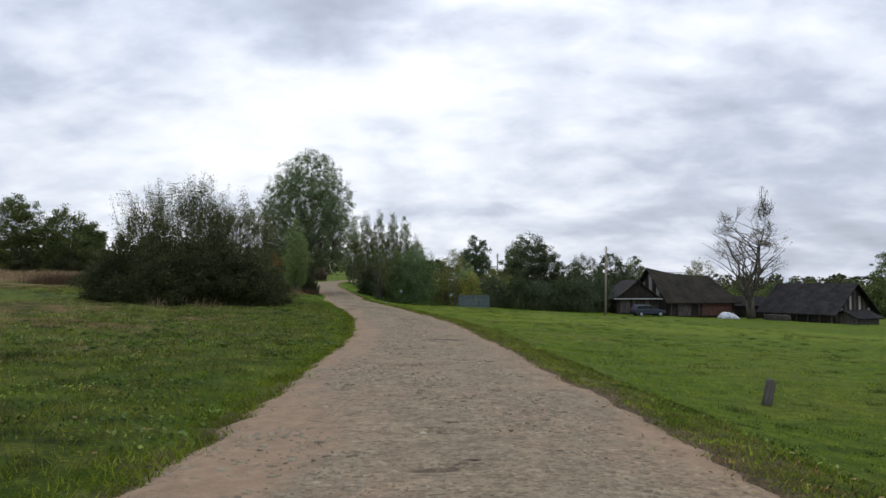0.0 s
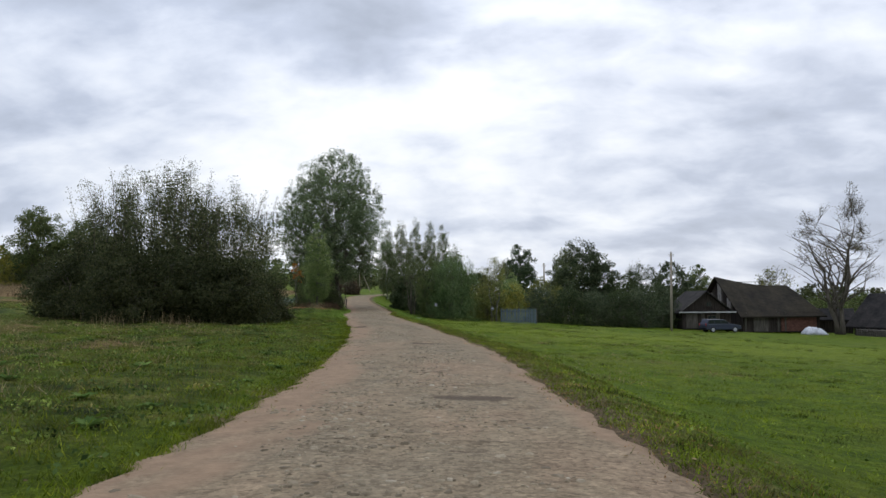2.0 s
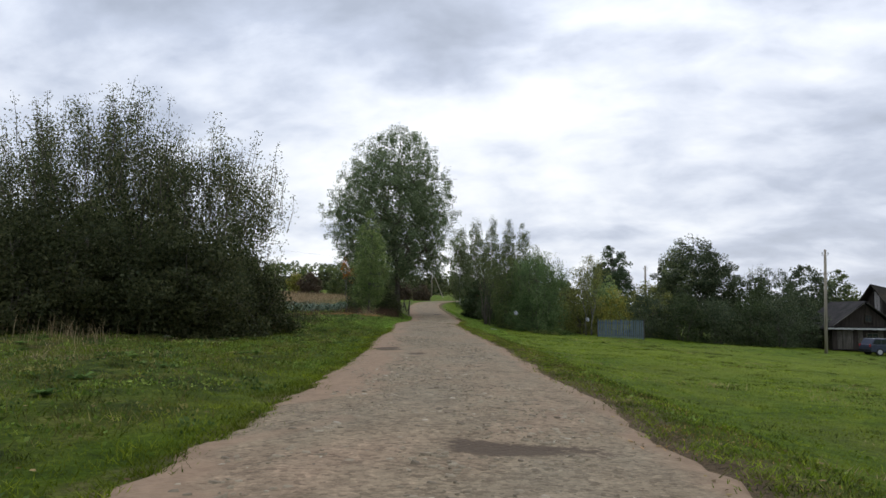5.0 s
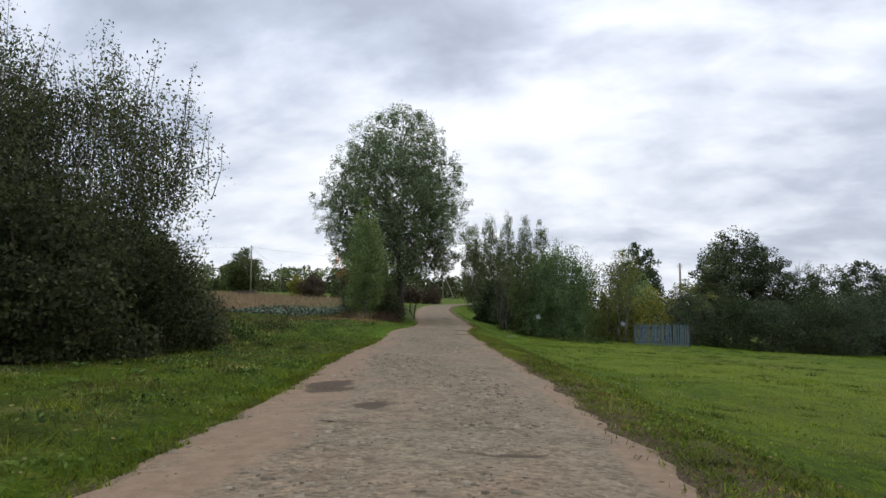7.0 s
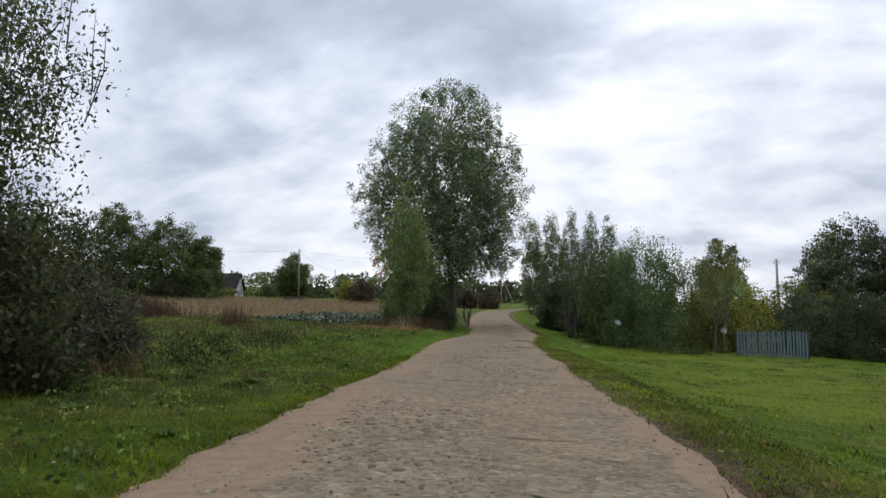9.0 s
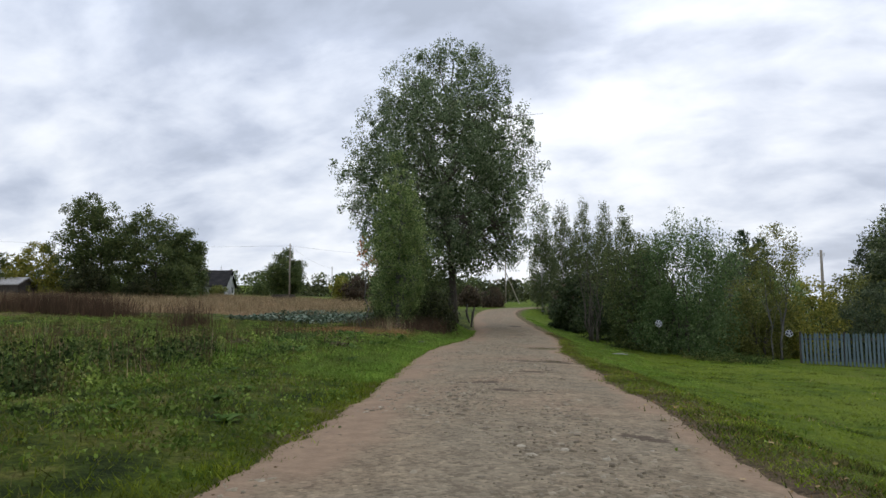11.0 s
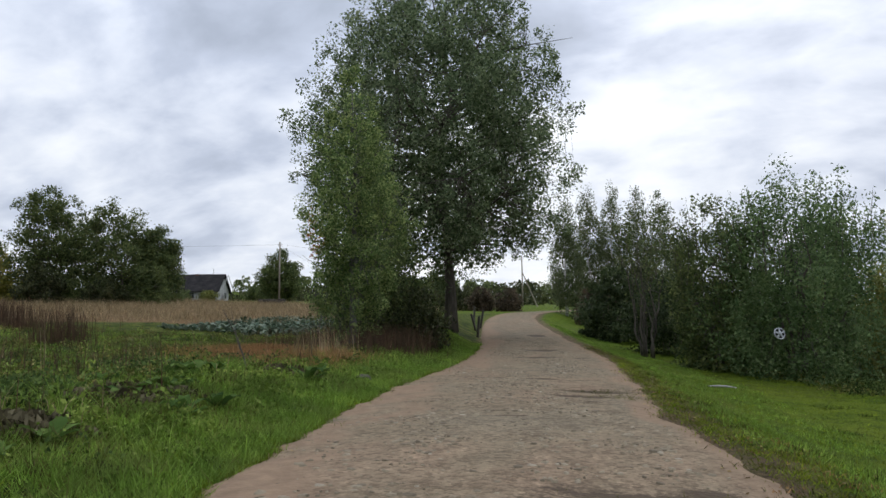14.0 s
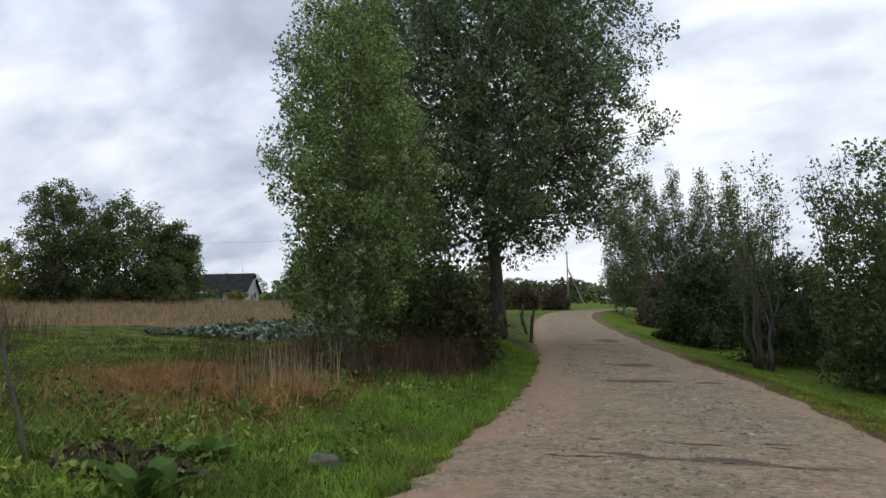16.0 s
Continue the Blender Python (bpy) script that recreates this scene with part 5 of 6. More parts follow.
blades("withered_weeds", gx, gy, 0.3, 0.012, RUST_GRASS, "patches of pale brown weeds in the meadow", "weeds", 31, 4, 0.6, 0.12)

gx, gy = patch(700, 233, -26, -13.5, 52.5, 76, lambda x, y: (wave(x, y, 4.5, 96) > 0.1) & (x < road_x(y) - 4.2))
blades("tall_weeds", gx, gy, 0.62, 0.012, RUST, "tall brown seeded weeds in the meadow", "weeds", 34, 5, 0.35, 0.12, hvar=0.6)
gx, gy = patch(520, 234, -28, -13.0, 52, 74, lambda x, y: (wave(x, y, 4.0, 97) > 0.05) & (x < road_x(y) - 4.0))
blades("tall_weeds", gx, gy, 0.28, 0.010, STRAW, "pale dry grass stems in the meadow", "weeds", 35, 6, 0.6, 0.2, hvar=0.6)


def rosettes(name, spots, mat, label, category, seed, size, count=9, up_=0.5):
    """Broad leaves in rosettes, each leaf bent over, in one piece."""
    rs = np.random.RandomState(seed)
    v, f = [], []
    for x, y in spots:
        z = ground(x, y)
        sc = size * rs.uniform(0.6, 1.3)
        for j in range(count):
            a = 6.28 * j / count + rs.uniform(-0.4, 0.4)
            o, s = np.array([math.cos(a), math.sin(a), 0]), np.array([-math.sin(a), math.cos(a), 0])
            e = rs.uniform(0.2, 0.9) * up_
            k = len(v)
            curl = rs.uniform(0.6, 1.3)
            for q in (0.0, 0.16, 0.34, 0.54, 0.74, 0.9, 1.0):
                w = 0.27 * math.sin(math.pi * min(1, q * 0.92 + 0.06)) ** 0.7 * (1 + 0.12 * rs.normal())
                h = math.sin(math.pi * q * 0.62 * curl)
                c = np.array([x, y, z]) + o * q * sc + np.array([0, 0, h * e * sc])
                wav = 0.03 * sc * rs.normal(size=2)
                v += [c - s * w * sc + np.array([0, 0, 0.07 * sc + wav[0]]), c, c + s * w * sc + np.array([0, 0, 0.07 * sc + wav[1]])]
            for r in range(6):
                b = k + r * 3
                f += [(b, b + 1, b + 4, b + 3), (b + 1, b + 2, b + 5, b + 4)]
    ob = new(name, sheet_mesh(name, np.array(v), f, mat, True))
    return tagged(ob, label, category, kind="stuff")


rx, ry = strip(46, 63, 84, -0.9, -4.5, 241, 1.0)
rosettes("broadleaf_weeds", list(zip(rx, ry)), WEED_LEAF, "broad-leaved green burdock weeds in the verge", "weeds", 41, 0.27, 7, 0.8)
rx, ry = strip(150, 14, 62, -0.5, -9, 242, 1.0)
rosettes("broadleaf_weeds", list(zip(rx, ry)), WEED_LEAF, "small broad-leaved green weeds in the meadow", "weeds", 42, 0.15)
rs_b = np.random.RandomState(12)
burdock = [(-15.5 + rs_b.normal() * 0.45, 71.3 + rs_b.normal() * 0.5) for _ in range(9)] + [(-14.2, 73.4), (-14.9, 75.1)]
rosettes("broadleaf_weeds", burdock, WEED_LEAF, "large-leaved green burdock plants behind the verge", "weeds", 44, 0.29, 9, 0.95)
rs_c = np.random.RandomState(5)
heads = [(-24 - c * 0.62 + rs_c.normal() * 0.06, 92.5 + r * 0.75 + 0.25 * c * 0.62 + rs_c.normal() * 0.06) for r in range(19) for c in range(19)]
rosettes("cabbage_heads", heads, CABBAGE, "rows of blue-green cabbages in the field", "vegetables", 43, 0.36, 7, 0.95)

tufts("dark_grass_tufts", 16, 67, 79, -1.2, -5.0, 0.07, GRASS_DARK, "dark heaps of rotting cut grass in the verge", 216, 260, 0.26)
tufts("straw_tufts", 14, 66, 84, -0.4, -4.0, 0.07, STRAW, "pale dry grass tufts in the verge", 217, 40, 0.12)
tufts("dark_grass_tufts", 5, 11, 14, -5.0, -7.0, 0.1, GRASS_DARK, "dark heap of rotting cut grass in the meadow", 218, 300, 0.3)


def herbs(name, n, y0, y1, d0, d1, r, h, size, per, mat, label, seed, power=1.2):
    """Low leafy herbs in small cushions, in one piece."""
    rs = np.random.RandomState(seed)
    x, y = strip(n, y0, y1, d0, d1, seed, power)
    k = rs.poisson(per, n)
    sc = np.repeat(rs.uniform(0.5, 1.5, n), k)
    px, py = np.repeat(x, k) + rs.normal(size=k.sum()) * r * sc, np.repeat(y, k) + rs.normal(size=k.sum()) * r * sc
    c = np.stack([px, py, land(px, py) + 0.015 + h * sc * rs.uniform(0, 1, k.sum()) ** 1.5], 1)
    v, f = leaves(c, size, rs, 0.6, 0.7)
    return tagged(new(name, sheet_mesh(name, v, f, mat)), label, "herbs", kind="stuff")


HERB = leaf_material("herb_leaf", (0.057, 0.094, 0.017), (0.103, 0.158, 0.027), (0.172, 0.224, 0.057), 0.35, 0.85, 0.05, patchy=0.5)
HERB_DARK = leaf_material("dark_herb_leaf", (0.039, 0.068, 0.022), (0.070, 0.109, 0.033), (0.119, 0.165, 0.052), 0.3, 0.85, 0.05, patchy=0.5)
herbs("verge_herbs", 520, 54, 90, -0.3, -4.5, 0.16, 0.12, 0.05, 30, HERB, "leafy green herbs in the verge", 301)
herbs("meadow_herbs", 300, 4, 88, -0.3, -11, 0.17, 0.09, 0.055, 36, HERB_DARK, "dark leafy herbs in the meadow", 302)
herbs("meadow_herbs", 500, 4, 70, -0.3, -9, 0.16, 0.06, 0.05, 22, HERB, "green leafy herbs in the meadow", 303)
herbs("tall_herbs", 26, 62, 78, -2.6, -7, 0.26, 0.26, 0.065, 130, HERB_DARK, "tall dark leafy herbs behind the verge", 304, 1.0)
herbs("lawn_herbs", 420, 4, 80, 0.3, 14, 0.2, 0.04, 0.045, 18, HERB, "low leafy herbs on the lawn", 305)
herbs("meadow_herbs", 420, 62, 92, -4, -24, 0.22, 0.12, 0.045, 40, HERB_DARK, "dark leafy weeds before the cabbages", 306, 1.0)
herbs("broadleaf_herbs", 50, 64, 80, -1.5, -7, 0.2, 0.15, 0.065, 50, HERB, "leafy green weeds in the verge", 307, 1.0)


def weed_clumps(name, spots, r, h, size, per, mat, label, seed, up_bias=0.5):
    """Domed clumps of leafy weeds that shade one another, in one piece."""
    rs = np.random.RandomState(seed)
    x, y = spots
    n = len(x)
    k = rs.poisson(per, n)
    sc = np.repeat(rs.uniform(0.45, 1.55, n), k)
    hs = np.repeat(rs.uniform(0.5, 1.5, n), k)
    a, q = rs.uniform(0, 6.28, k.sum()), rs.uniform(0, 1, k.sum()) ** 0.5
    px, py = np.repeat(x, k) + np.cos(a) * q * r * sc * 1.3, np.repeat(y, k) + np.sin(a) * q * r * sc
    c = np.stack([px, py, land(px, py) + 0.02 + h * hs * (1 - q ** 2) * rs.uniform(0.35, 1.0, k.sum())], 1)
    v, f = leaves(c, size, rs, up_bias, 0.55)
    return tagged(new(name, sheet_mesh(name, v, f, mat)), label, "weeds", kind="stuff")


def scattered(n, y0, y1, d0, d1, seed, cut, scale=4.0, power=1.0):
    return strip(n, y0, y1, d0, d1, seed, power, lambda x, y: wave(x, y, scale, seed + 1) + 0.5 * wave(x, y, scale * 0.4, seed + 2) > cut)


WEED_FRESH = leaf_material("fresh_weed", (0.074, 0.118, 0.020), (0.134, 0.192, 0.034), (0.210, 0.262, 0.068), 0.35, 0.8, 0.06, patchy=0.6)
WEED_OLIVE = leaf_material("olive_weed", (0.086, 0.092, 0.022), (0.146, 0.144, 0.040), (0.226, 0.206, 0.084), 0.3, 0.85, 0.05, patchy=0.6)
WEED_DEEP = leaf_material("deep_weed", (0.022, 0.038, 0.012), (0.046, 0.072, 0.020), (0.092, 0.122, 0.040), 0.25, 0.85, 0.05, patchy=0.6)
weed_clumps("weed_clumps", scattered(700, 52, 92, -2.2, -24, 321, -0.1, 3.0), 0.22, 0.26, 0.075, 44, WEED_FRESH, "fresh green leafy weeds in the meadow", 321)
weed_clumps("weed_clumps", scattered(700, 52, 92, -3.0, -28, 331, -0.05, 3.4), 0.24, 0.26, 0.075, 40, WEED_OLIVE, "yellowing olive weeds in the meadow", 331)
weed_clumps("weed_clumps", scattered(420, 50, 90, -2.2, -22, 341, 0.0, 3.0), 0.26, 0.17, 0.075, 44, WEED_DEEP, "dark green coarse weeds in the meadow", 341)
weed_clumps("weed_clumps", scattered(560, 5, 52, -0.9, -14, 351, 0.0), 0.20, 0.075, 0.055, 30, WEED_FRESH, "low green weeds in the meadow", 351, 0.9)
weed_clumps("weed_clumps", scattered(420, 5, 52, -0.9, -15, 361, 0.05), 0.22, 0.075, 0.055, 30, WEED_OLIVE, "low yellowing weeds in the meadow", 361, 0.9)
weed_clumps("weed_clumps", scattered(300, 5, 52, -0.7, -13, 371, 0.1, 2.6), 0.20, 0.07, 0.05, 40, WEED_DEEP, "low dark weeds in the meadow", 371, 0.9)
weed_clumps("undergrowth", scattered(330, 82, 110, 5.6, 9.2, 391, -0.5, 3.0, 0.6), 0.34, 0.40, 0.085, 44, WEED_DEEP, "dark undergrowth at the foot of the verge shrubs", 391)
weed_clumps("undergrowth", scattered(90, 82, 104, 5.4, 8.5, 394, -0.2, 3.0, 0.7), 0.28, 0.34, 0.075, 34, WEED_OLIVE, "yellowing undergrowth at the foot of the verge shrubs", 394)
weed_clumps("undergrowth", scattered(150, 84, 106, -2.2, -5.5, 397, -0.4, 2.4, 0.8), 0.26, 0.26, 0.09, 36, WEED_DEEP, "dark undergrowth round the poplar's foot", 397)
weed_clumps("tall_herbs", scattered(60, 53, 64, -3.6, -9, 401, -0.3, 2.5), 0.36, 0.42, 0.09, 110, WEED_DEEP, "tall dark green herbs beside the willows", 401)
weed_clumps("tall_herbs", scattered(46, 54, 68, -3.4, -10, 404, -0.1, 2.5), 0.30, 0.34, 0.09, 80, WEED_FRESH, "tall fresh green herbs beside the willows", 404)
weed_clumps("weed_clumps", scattered(90, 62, 80, -0.7, -3.4, 381, -0.4), 0.20, 0.18, 0.07, 60, WEED_FRESH, "bright leafy herbs behind the verge grass", 381)


HEAP = leaf_material("rotting_grass", (0.032, 0.028, 0.016), (0.078, 0.066, 0.040), (0.170, 0.146, 0.094), 0.1, 0.9, 0.04)
for hx0, hy0, hr, sd in ((-14.2, 68.6, 0.55, 1), (-14.4, 72.8, 0.35, 2), (-13.6, 66.4, 0.4, 3), (-16.4, 66.8, 0.5, 4), (-15.8, 62.6, 0.45, 5)):
    rs_p = np.random.RandomState(500 + sd)
    q = rs_p.normal(size=(420, 2)) * hr * np.array([0.7, 0.45])
    weed_clumps("cut_grass_heap", (hx0 + q[:40, 0], hy0 + q[:40, 1]), 0.16, 0.10, 0.13, 16, HEAP, "low heap of rotting brown cut grass", 500 + sd, -0.2)

hx, hy = [], []
for cy, cd, n in ((73.4, 1.3, 120), (74.0, 0.5, 60), (72.7, 1.6, 90), (66.2, 1.5, 50), (75.6, -0.4, 40), (60.6, -0.7, 30), (42.4, -1.2, 60)):
    rs_h = np.random.RandomState(int(cy * 10))
    yy = cy + rs_h.normal(size=n) * 0.16
    hx += list(road_x(yy) + cd + rs_h.normal(size=n) * 0.42)
    hy += list(yy)
blades("road_grass", np.array(hx), np.array(hy), 0.045, 0.006, GRASS_ROUGH, "thin grass growing in the road's hollows", "grass", 33, 3, 1.4, 0.03)

# fallen leaves along the road
LITTER = leaf_material("fallen_leaf", (0.075, 0.045, 0.020), (0.160, 0.105, 0.045), (0.300, 0.225, 0.110), 0.1, 0.8, 0.1)
rs_l = np.random.RandomState(401)
lx1, ly1 = strip(1300, 2, 90, -0.35, 1.6, 402, 1.6)
lx2, ly2 = strip(700, 2, 90, 0.3, -2.5, 403, 1.4)
lx, ly = np.concatenate([lx1, lx2]), np.concatenate([ly1, ly2])
on_road = np.abs(lx - road_x(ly)) < road_w(ly)
lz = np.where(on_road, road_height(ly, lx - road_x(ly)) + 0.012, land(lx, ly) + 0.03)
lv, lf = leaves(np.stack([lx, ly, lz], 1), 0.055, rs_l, 0, 0.7)
lv[:, 2] = np.repeat(lz, 4) + (lv[:, 2] - np.repeat(lz, 4)) * 0.25
tagged(new("fallen_leaves", sheet_mesh("fallen_leaves", lv, lf, LITTER)), "scattered brown and yellow fallen leaves along the road", "leaves", kind="stuff")

# ---- fence, garden ornaments, posts ----
PAINT_BLUE = surface("faded_blue_paint", (0.08, 0.115, 0.125), (0.15, 0.19, 0.20), 1.6, 0.85, 0.4, 0.01, (5, 5, 0.6))
GREY_WOOD = surface("grey_wood", (0.04, 0.036, 0.03), (0.12, 0.108, 0.09), 1.6, 0.9, 0.5, 0.02, (5, 5, 0.6))
WHITE_PLASTIC = surface("white_plastic", (0.22, 0.23, 0.23), (0.42, 0.42, 0.42), 3, 0.45, 0.1, 0.005)
# near-black colour: puts shade into the shed's open bays, backs the wheel covers
GAP_SHADE = surface("gap_shade", (0.012, 0.012, 0.012), (0.03, 0.03, 0.03), 3, 0.8)


def picket_fence(a, b, height, label):
    """Pointed pickets on two rails between posts."""
    a, b = Vector((*a, 0)), Vector((*b, 0))
    ln, ang = (b - a).length, math.degrees(math.atan2(b.y - a.y, b.x - a.x))
    z0 = min(ground(*a.xy), ground(*b.xy))
    root = thing("picket_fence", pose(a.x, a.y, z0, 0, 0, ang), label, "fence")
    rs = random.Random(4)
    n = int(ln / 0.165)
    w = 0.10
    me = Build().prism([(-w / 2, 0.04), (w / 2, 0.04), (w / 2, height - 0.09), (0, height), (-w / 2, height - 0.09)], 0.022).mesh("picket", PAINT_BLUE)
    for i in range(n):
        part("picket", me, None, root, m=pose(0.1 + i * ln / n, -0.05, rs.uniform(-0.035, 0.035), 0, rs.uniform(-1.6, 1.6), 0))
    for z in (0.32, height - 0.3):
        part("rail", Build().box((ln, 0.045, 0.085)), GREY_WOOD, root, m=pose(ln / 2, 0.0, z))
    for x in (0.0, ln / 2, ln):
        part("post", Build().box((0.11, 0.11, height + 0.15)), GREY_WOOD, root, m=pose(x, 0.085, (height + 0.15) / 2 - 0.1))
    return root


picket_fence((1.9, 87.6), (5.7, 87.0), 1.66, "faded blue-grey wooden picket fence at the garden's edge")


def hubcap(x, y, z, r, turn, label):
    """A white wheel cover with five spokes, hung on a stake."""
    root = thing("wheel_cover", pose(x, y, z, 78, 0, turn), label, "ornament", "garden ornaments")
    ring = Build()
    pts = [(math.cos(6.2832 * i / 24) * r, math.sin(6.2832 * i / 24) * r, 0) for i in range(25)]
    ring.tube(pts, [r * 0.11] * 25, 6, False)
    part("rim", ring, WHITE_PLASTIC, root, smooth=True)
    part("back_plate", Build().tube([(0, 0, -0.03), (0, 0, -0.015)], [r * 0.97] * 2, 24), GAP_SHADE, root)
    part("hub", Build().tube([(0, 0, -0.01), (0, 0, 0.03), (0, 0, 0.045)], [r * 0.36, r * 0.36, r * 0.24], 16), WHITE_PLASTIC, root, smooth=True)
    for i in range(5):
        sp = Build().box((r * 0.75, r * 0.34, 0.03), pose(r * 0.55, 0, 0.01), 0.9)
        part("spoke", sp, WHITE_PLASTIC, root, m=pose(0, 0, 0, 0, 0, 72 * i + 18))
    return root


hubcap(-4.9, 82.8, 0.60, 0.15, 24, "white plastic wheel cover with five spokes hung as an ornament")
hubcap(0.95, 85.1, 0.12, 0.15, -4, "round white plastic wheel cover hung on a garden stake")


def post(x, y, h, r, lean, label, name="wooden_post", group="old posts"):
    root = thing(name, pose(x, y, ground(x, y) - 0.15, lean[0], lean[1], 0), label, "post", group)
    b = Build().tube([(0, 0, 0), (0.01, 0, h * 0.5), (0, 0.01, h + 0.1), (0.01, 0.01, h + 0.15)], [r * 1.06, r, r * 0.96, r * 0.78], 9)
    part("shaft", b, GREY_WOOD, root, smooth=True)
    return root


post(6.1, 13.5, 0.50, 0.095, (-4, 16), "short weathered grey wooden post leaning in the grass", group="")
for px, py, ph, pl in ((-16.6, 88.4, 1.0, (4, 3)), (-17.6, 86.2, 0.9, (-3, -6)), (-17.2, 97.2, 1.1, (2, 6)), (-18.2, 101.0, 1.1, (3, -14)), (-18.9, 104.5, 1.2, (0, 10)), (-20.2, 108.0, 1.2, (0, 3)), (-18.4, 84.5, 0.95, (5, 2))):
    post(px, py, ph, 0.07, pl, "dark weathered wooden fence stake by the poplar")


# ---- building details ----
def add_box(root, name, size, m, mat, label=""):
    return part(name, Build().box(size), mat, root, label, m=m)


GLASS, gnt, gb = material("window_glass")
gb.inputs["Base Color"].default_value = (0.02, 0.024, 0.028, 1)
gb.inputs["Roughness"].default_value = 0.06
gb.inputs["Specular IOR Level"].default_value = 0.6
WHITE_PAINT = surface("white_paint", (0.24, 0.24, 0.23), (0.45, 0.45, 0.43), 1.5, 0.7, 0.2, 0.01)
BRICK = surface("red_brick", (0.07, 0.035, 0.026), (0.14, 0.07, 0.052), 2.0, 0.9, 0.5, 0.02, (1, 1, 2.2))


def window(root, x, z, w, h, m0, paint=None):
    """A framed window on the wall plane that m0 gives."""
    fr = Build()
    for sx in (-1, 1):
        fr.box((0.07, 0.07, h + 0.14), pose(sx * (w / 2 + 0.035), 0, 0))
        fr.box((w, 0.07, 0.07), pose(0, 0, sx * (h / 2 + 0.035)))
    fr.box((0.045, 0.05, h), pose(0, 0, 0))
    fr.box((w, 0.05, 0.045), pose(0, 0, h * 0.18))
    paint = paint or WHITE_PAINT
    win = part("window", fr, paint, root, m=m0 @ pose(x, -0.05, z))
    part("pane", Build().box((w, 0.02, h)), GLASS, win)
    part("sill", Build().box((w + 0.3, 0.14, 0.05)), paint, win, m=pose(0, -0.06, -h / 2 - 0.1))


def by_name(name):
    return bpy.data.objects[name]


# barn: pale boards on the gable, a brick end, doors
barn = by_name("barn")
for i in range(22):
    y = 0.55 + i * 0.42
    half = 5.1
    top = 2.45 + (1 - abs(y - half) / half) * 3.85
    h = top - 2.35
    if h > 0.35:
        k = (PLANK_PALE, PLANK, PLANK_PALE, GREY_WOOD, PLANK)[i * 7 % 5]
        add_box(barn, "board", (0.03, 0.34, h - 0.2), pose(-0.03, y, 2.3 + h / 2), k)
add_box(barn, "brick_wall", (4.6, 0.12, 2.0), pose(7.2, -0.07, 1.15), BRICK, "red brick end of the front wall")
add_box(barn, "door", (1.9, 0.08, 1.95), pose(2.3, -0.06, 1.1), GREY_WOOD, "grey plank door")
for x in (0.3, 4.5, 5.4):
    add_box(barn, "wall_post", (0.18, 0.18, 2.3), pose(x, -0.12, 1.25), GREY_WOOD)
add_box(barn, "ridge_board", (6.0, 0.22, 0.06), pose(3.6, 5.1, 6.15), ROOF_MOSS)

# small house: gable with white fascia, window
house = by_name("farm_house")
gm = pose(8.0, 2.8, 0, 0, 0, 90)
add_box(house, "fascia", (6.6, 0.06, 0.16), gm @ pose(0, -0.50, 2.0), WHITE_PAINT, "white painted fascia board")
add_box(house, "awning", (6.6, 0.62, 0.06), gm @ pose(0, -0.24, 2.13, -6), ROOF_DARK)
window(house, 0.6, 1.15, 0.9, 0.8, gm, GREY_WOOD)
window(house, 0.3, 2.95, 0.5, 0.5, gm, PLANK)
add_box(house, "door", (0.85, 0.07, 1.75), gm @ pose(-1.5, -0.05, 1.0), GREY_WOOD)
for sx in (-1, 1):
    add_box(house, "bargeboard", (0.05, 0.12, 3.9), gm @ pose(sx * 1.65, -0.46, 3.15, 0, -sx * 52, 0), GREY_WOOD)
for i in range(13):
    add_box(house, "board", (0.40, 0.03, 1.85), gm @ pose(-2.6 + i * 0.435, -0.02, 1.05), (PLANK, GREY_WOOD, PLANK, PLANK)[i % 4])

# long shed: posts, and near-black panels painted as the shade of open bays
shed = by_name("shed")
for i in range(7):
    add_box(shed, "wall_post", (0.16, 0.16, 2.4), pose(0.3 + i * 1.6, -0.12, 1.3), GREY_WOOD)
for x, w in ((1.5, 1.5), (6.0, 2.2)):
    add_box(shed, "doorway", (w, 0.06, 1.9), pose(x, -0.04, 1.1), GAP_SHADE, "near-black panel painted as the shade of an open doorway")
for i in range(16):
    y = 0.4 + i * 0.48
    h = 2.35 + (1 - abs(y - 4.0) / 4.0) * 3.2
    add_box(shed, "board", (0.03, 0.38, h - 0.35), pose(10.23, y, h / 2), (GREY_WOOD, PLANK, PLANK_PALE, PLANK)[i * 5 % 4])
gable_house("lean_to", (50.6, 86.2), (54.6, 88.4), 3.2, -2.7, -1.9, "low plank lean-to with a patched roof", GREY_WOOD, ROOF_DARK, 0.4, base=-4.6)
gable_house("grey_shed", (-86, 117), (-80, 118.5), 3.5, 5.2, 6.0, "small grey shed roof among the trees", GREY_WOOD, PLANK_PALE, 0.3)
gable_house("low_shed", (41.6, 101.5), (45.4, 100.0), 4.0, -1.6, -0.4, "low dark shed between the barns", PLANK, ROOF_DARK, 0.3, base=-3.6)

# white house: windows, chimney, porch, gable trim
wh = by_name("white_house")
e0 = 7.8 - (wh.matrix_basis.translation.z)
fm = pose(0, 0, 0)
for x in (2.0, 4.6, 7.4):
    window(wh, x, e0 - 1.1, 1.1, 1.1, fm)
sm = pose(9.98, 3.75, 0, 0, 0, 90)
window(wh, 0.0, e0 - 1.1, 1.1, 1.1, sm)
add_box(wh, "chimney", (0.6, 0.6, 1.5), pose(4.5, 3.75, e0 + 2.5), BRICK)
add_box(wh, "antenna", (0.05, 0.05, 2.2), pose(7.6, 3.75, e0 + 3.2), GREY_WOOD)
add_box(wh, "porch_roof", (3.6, 2.4, 0.12), pose(1.6, -1.1, e0 - 0.5, 8), WHITE_PAINT)
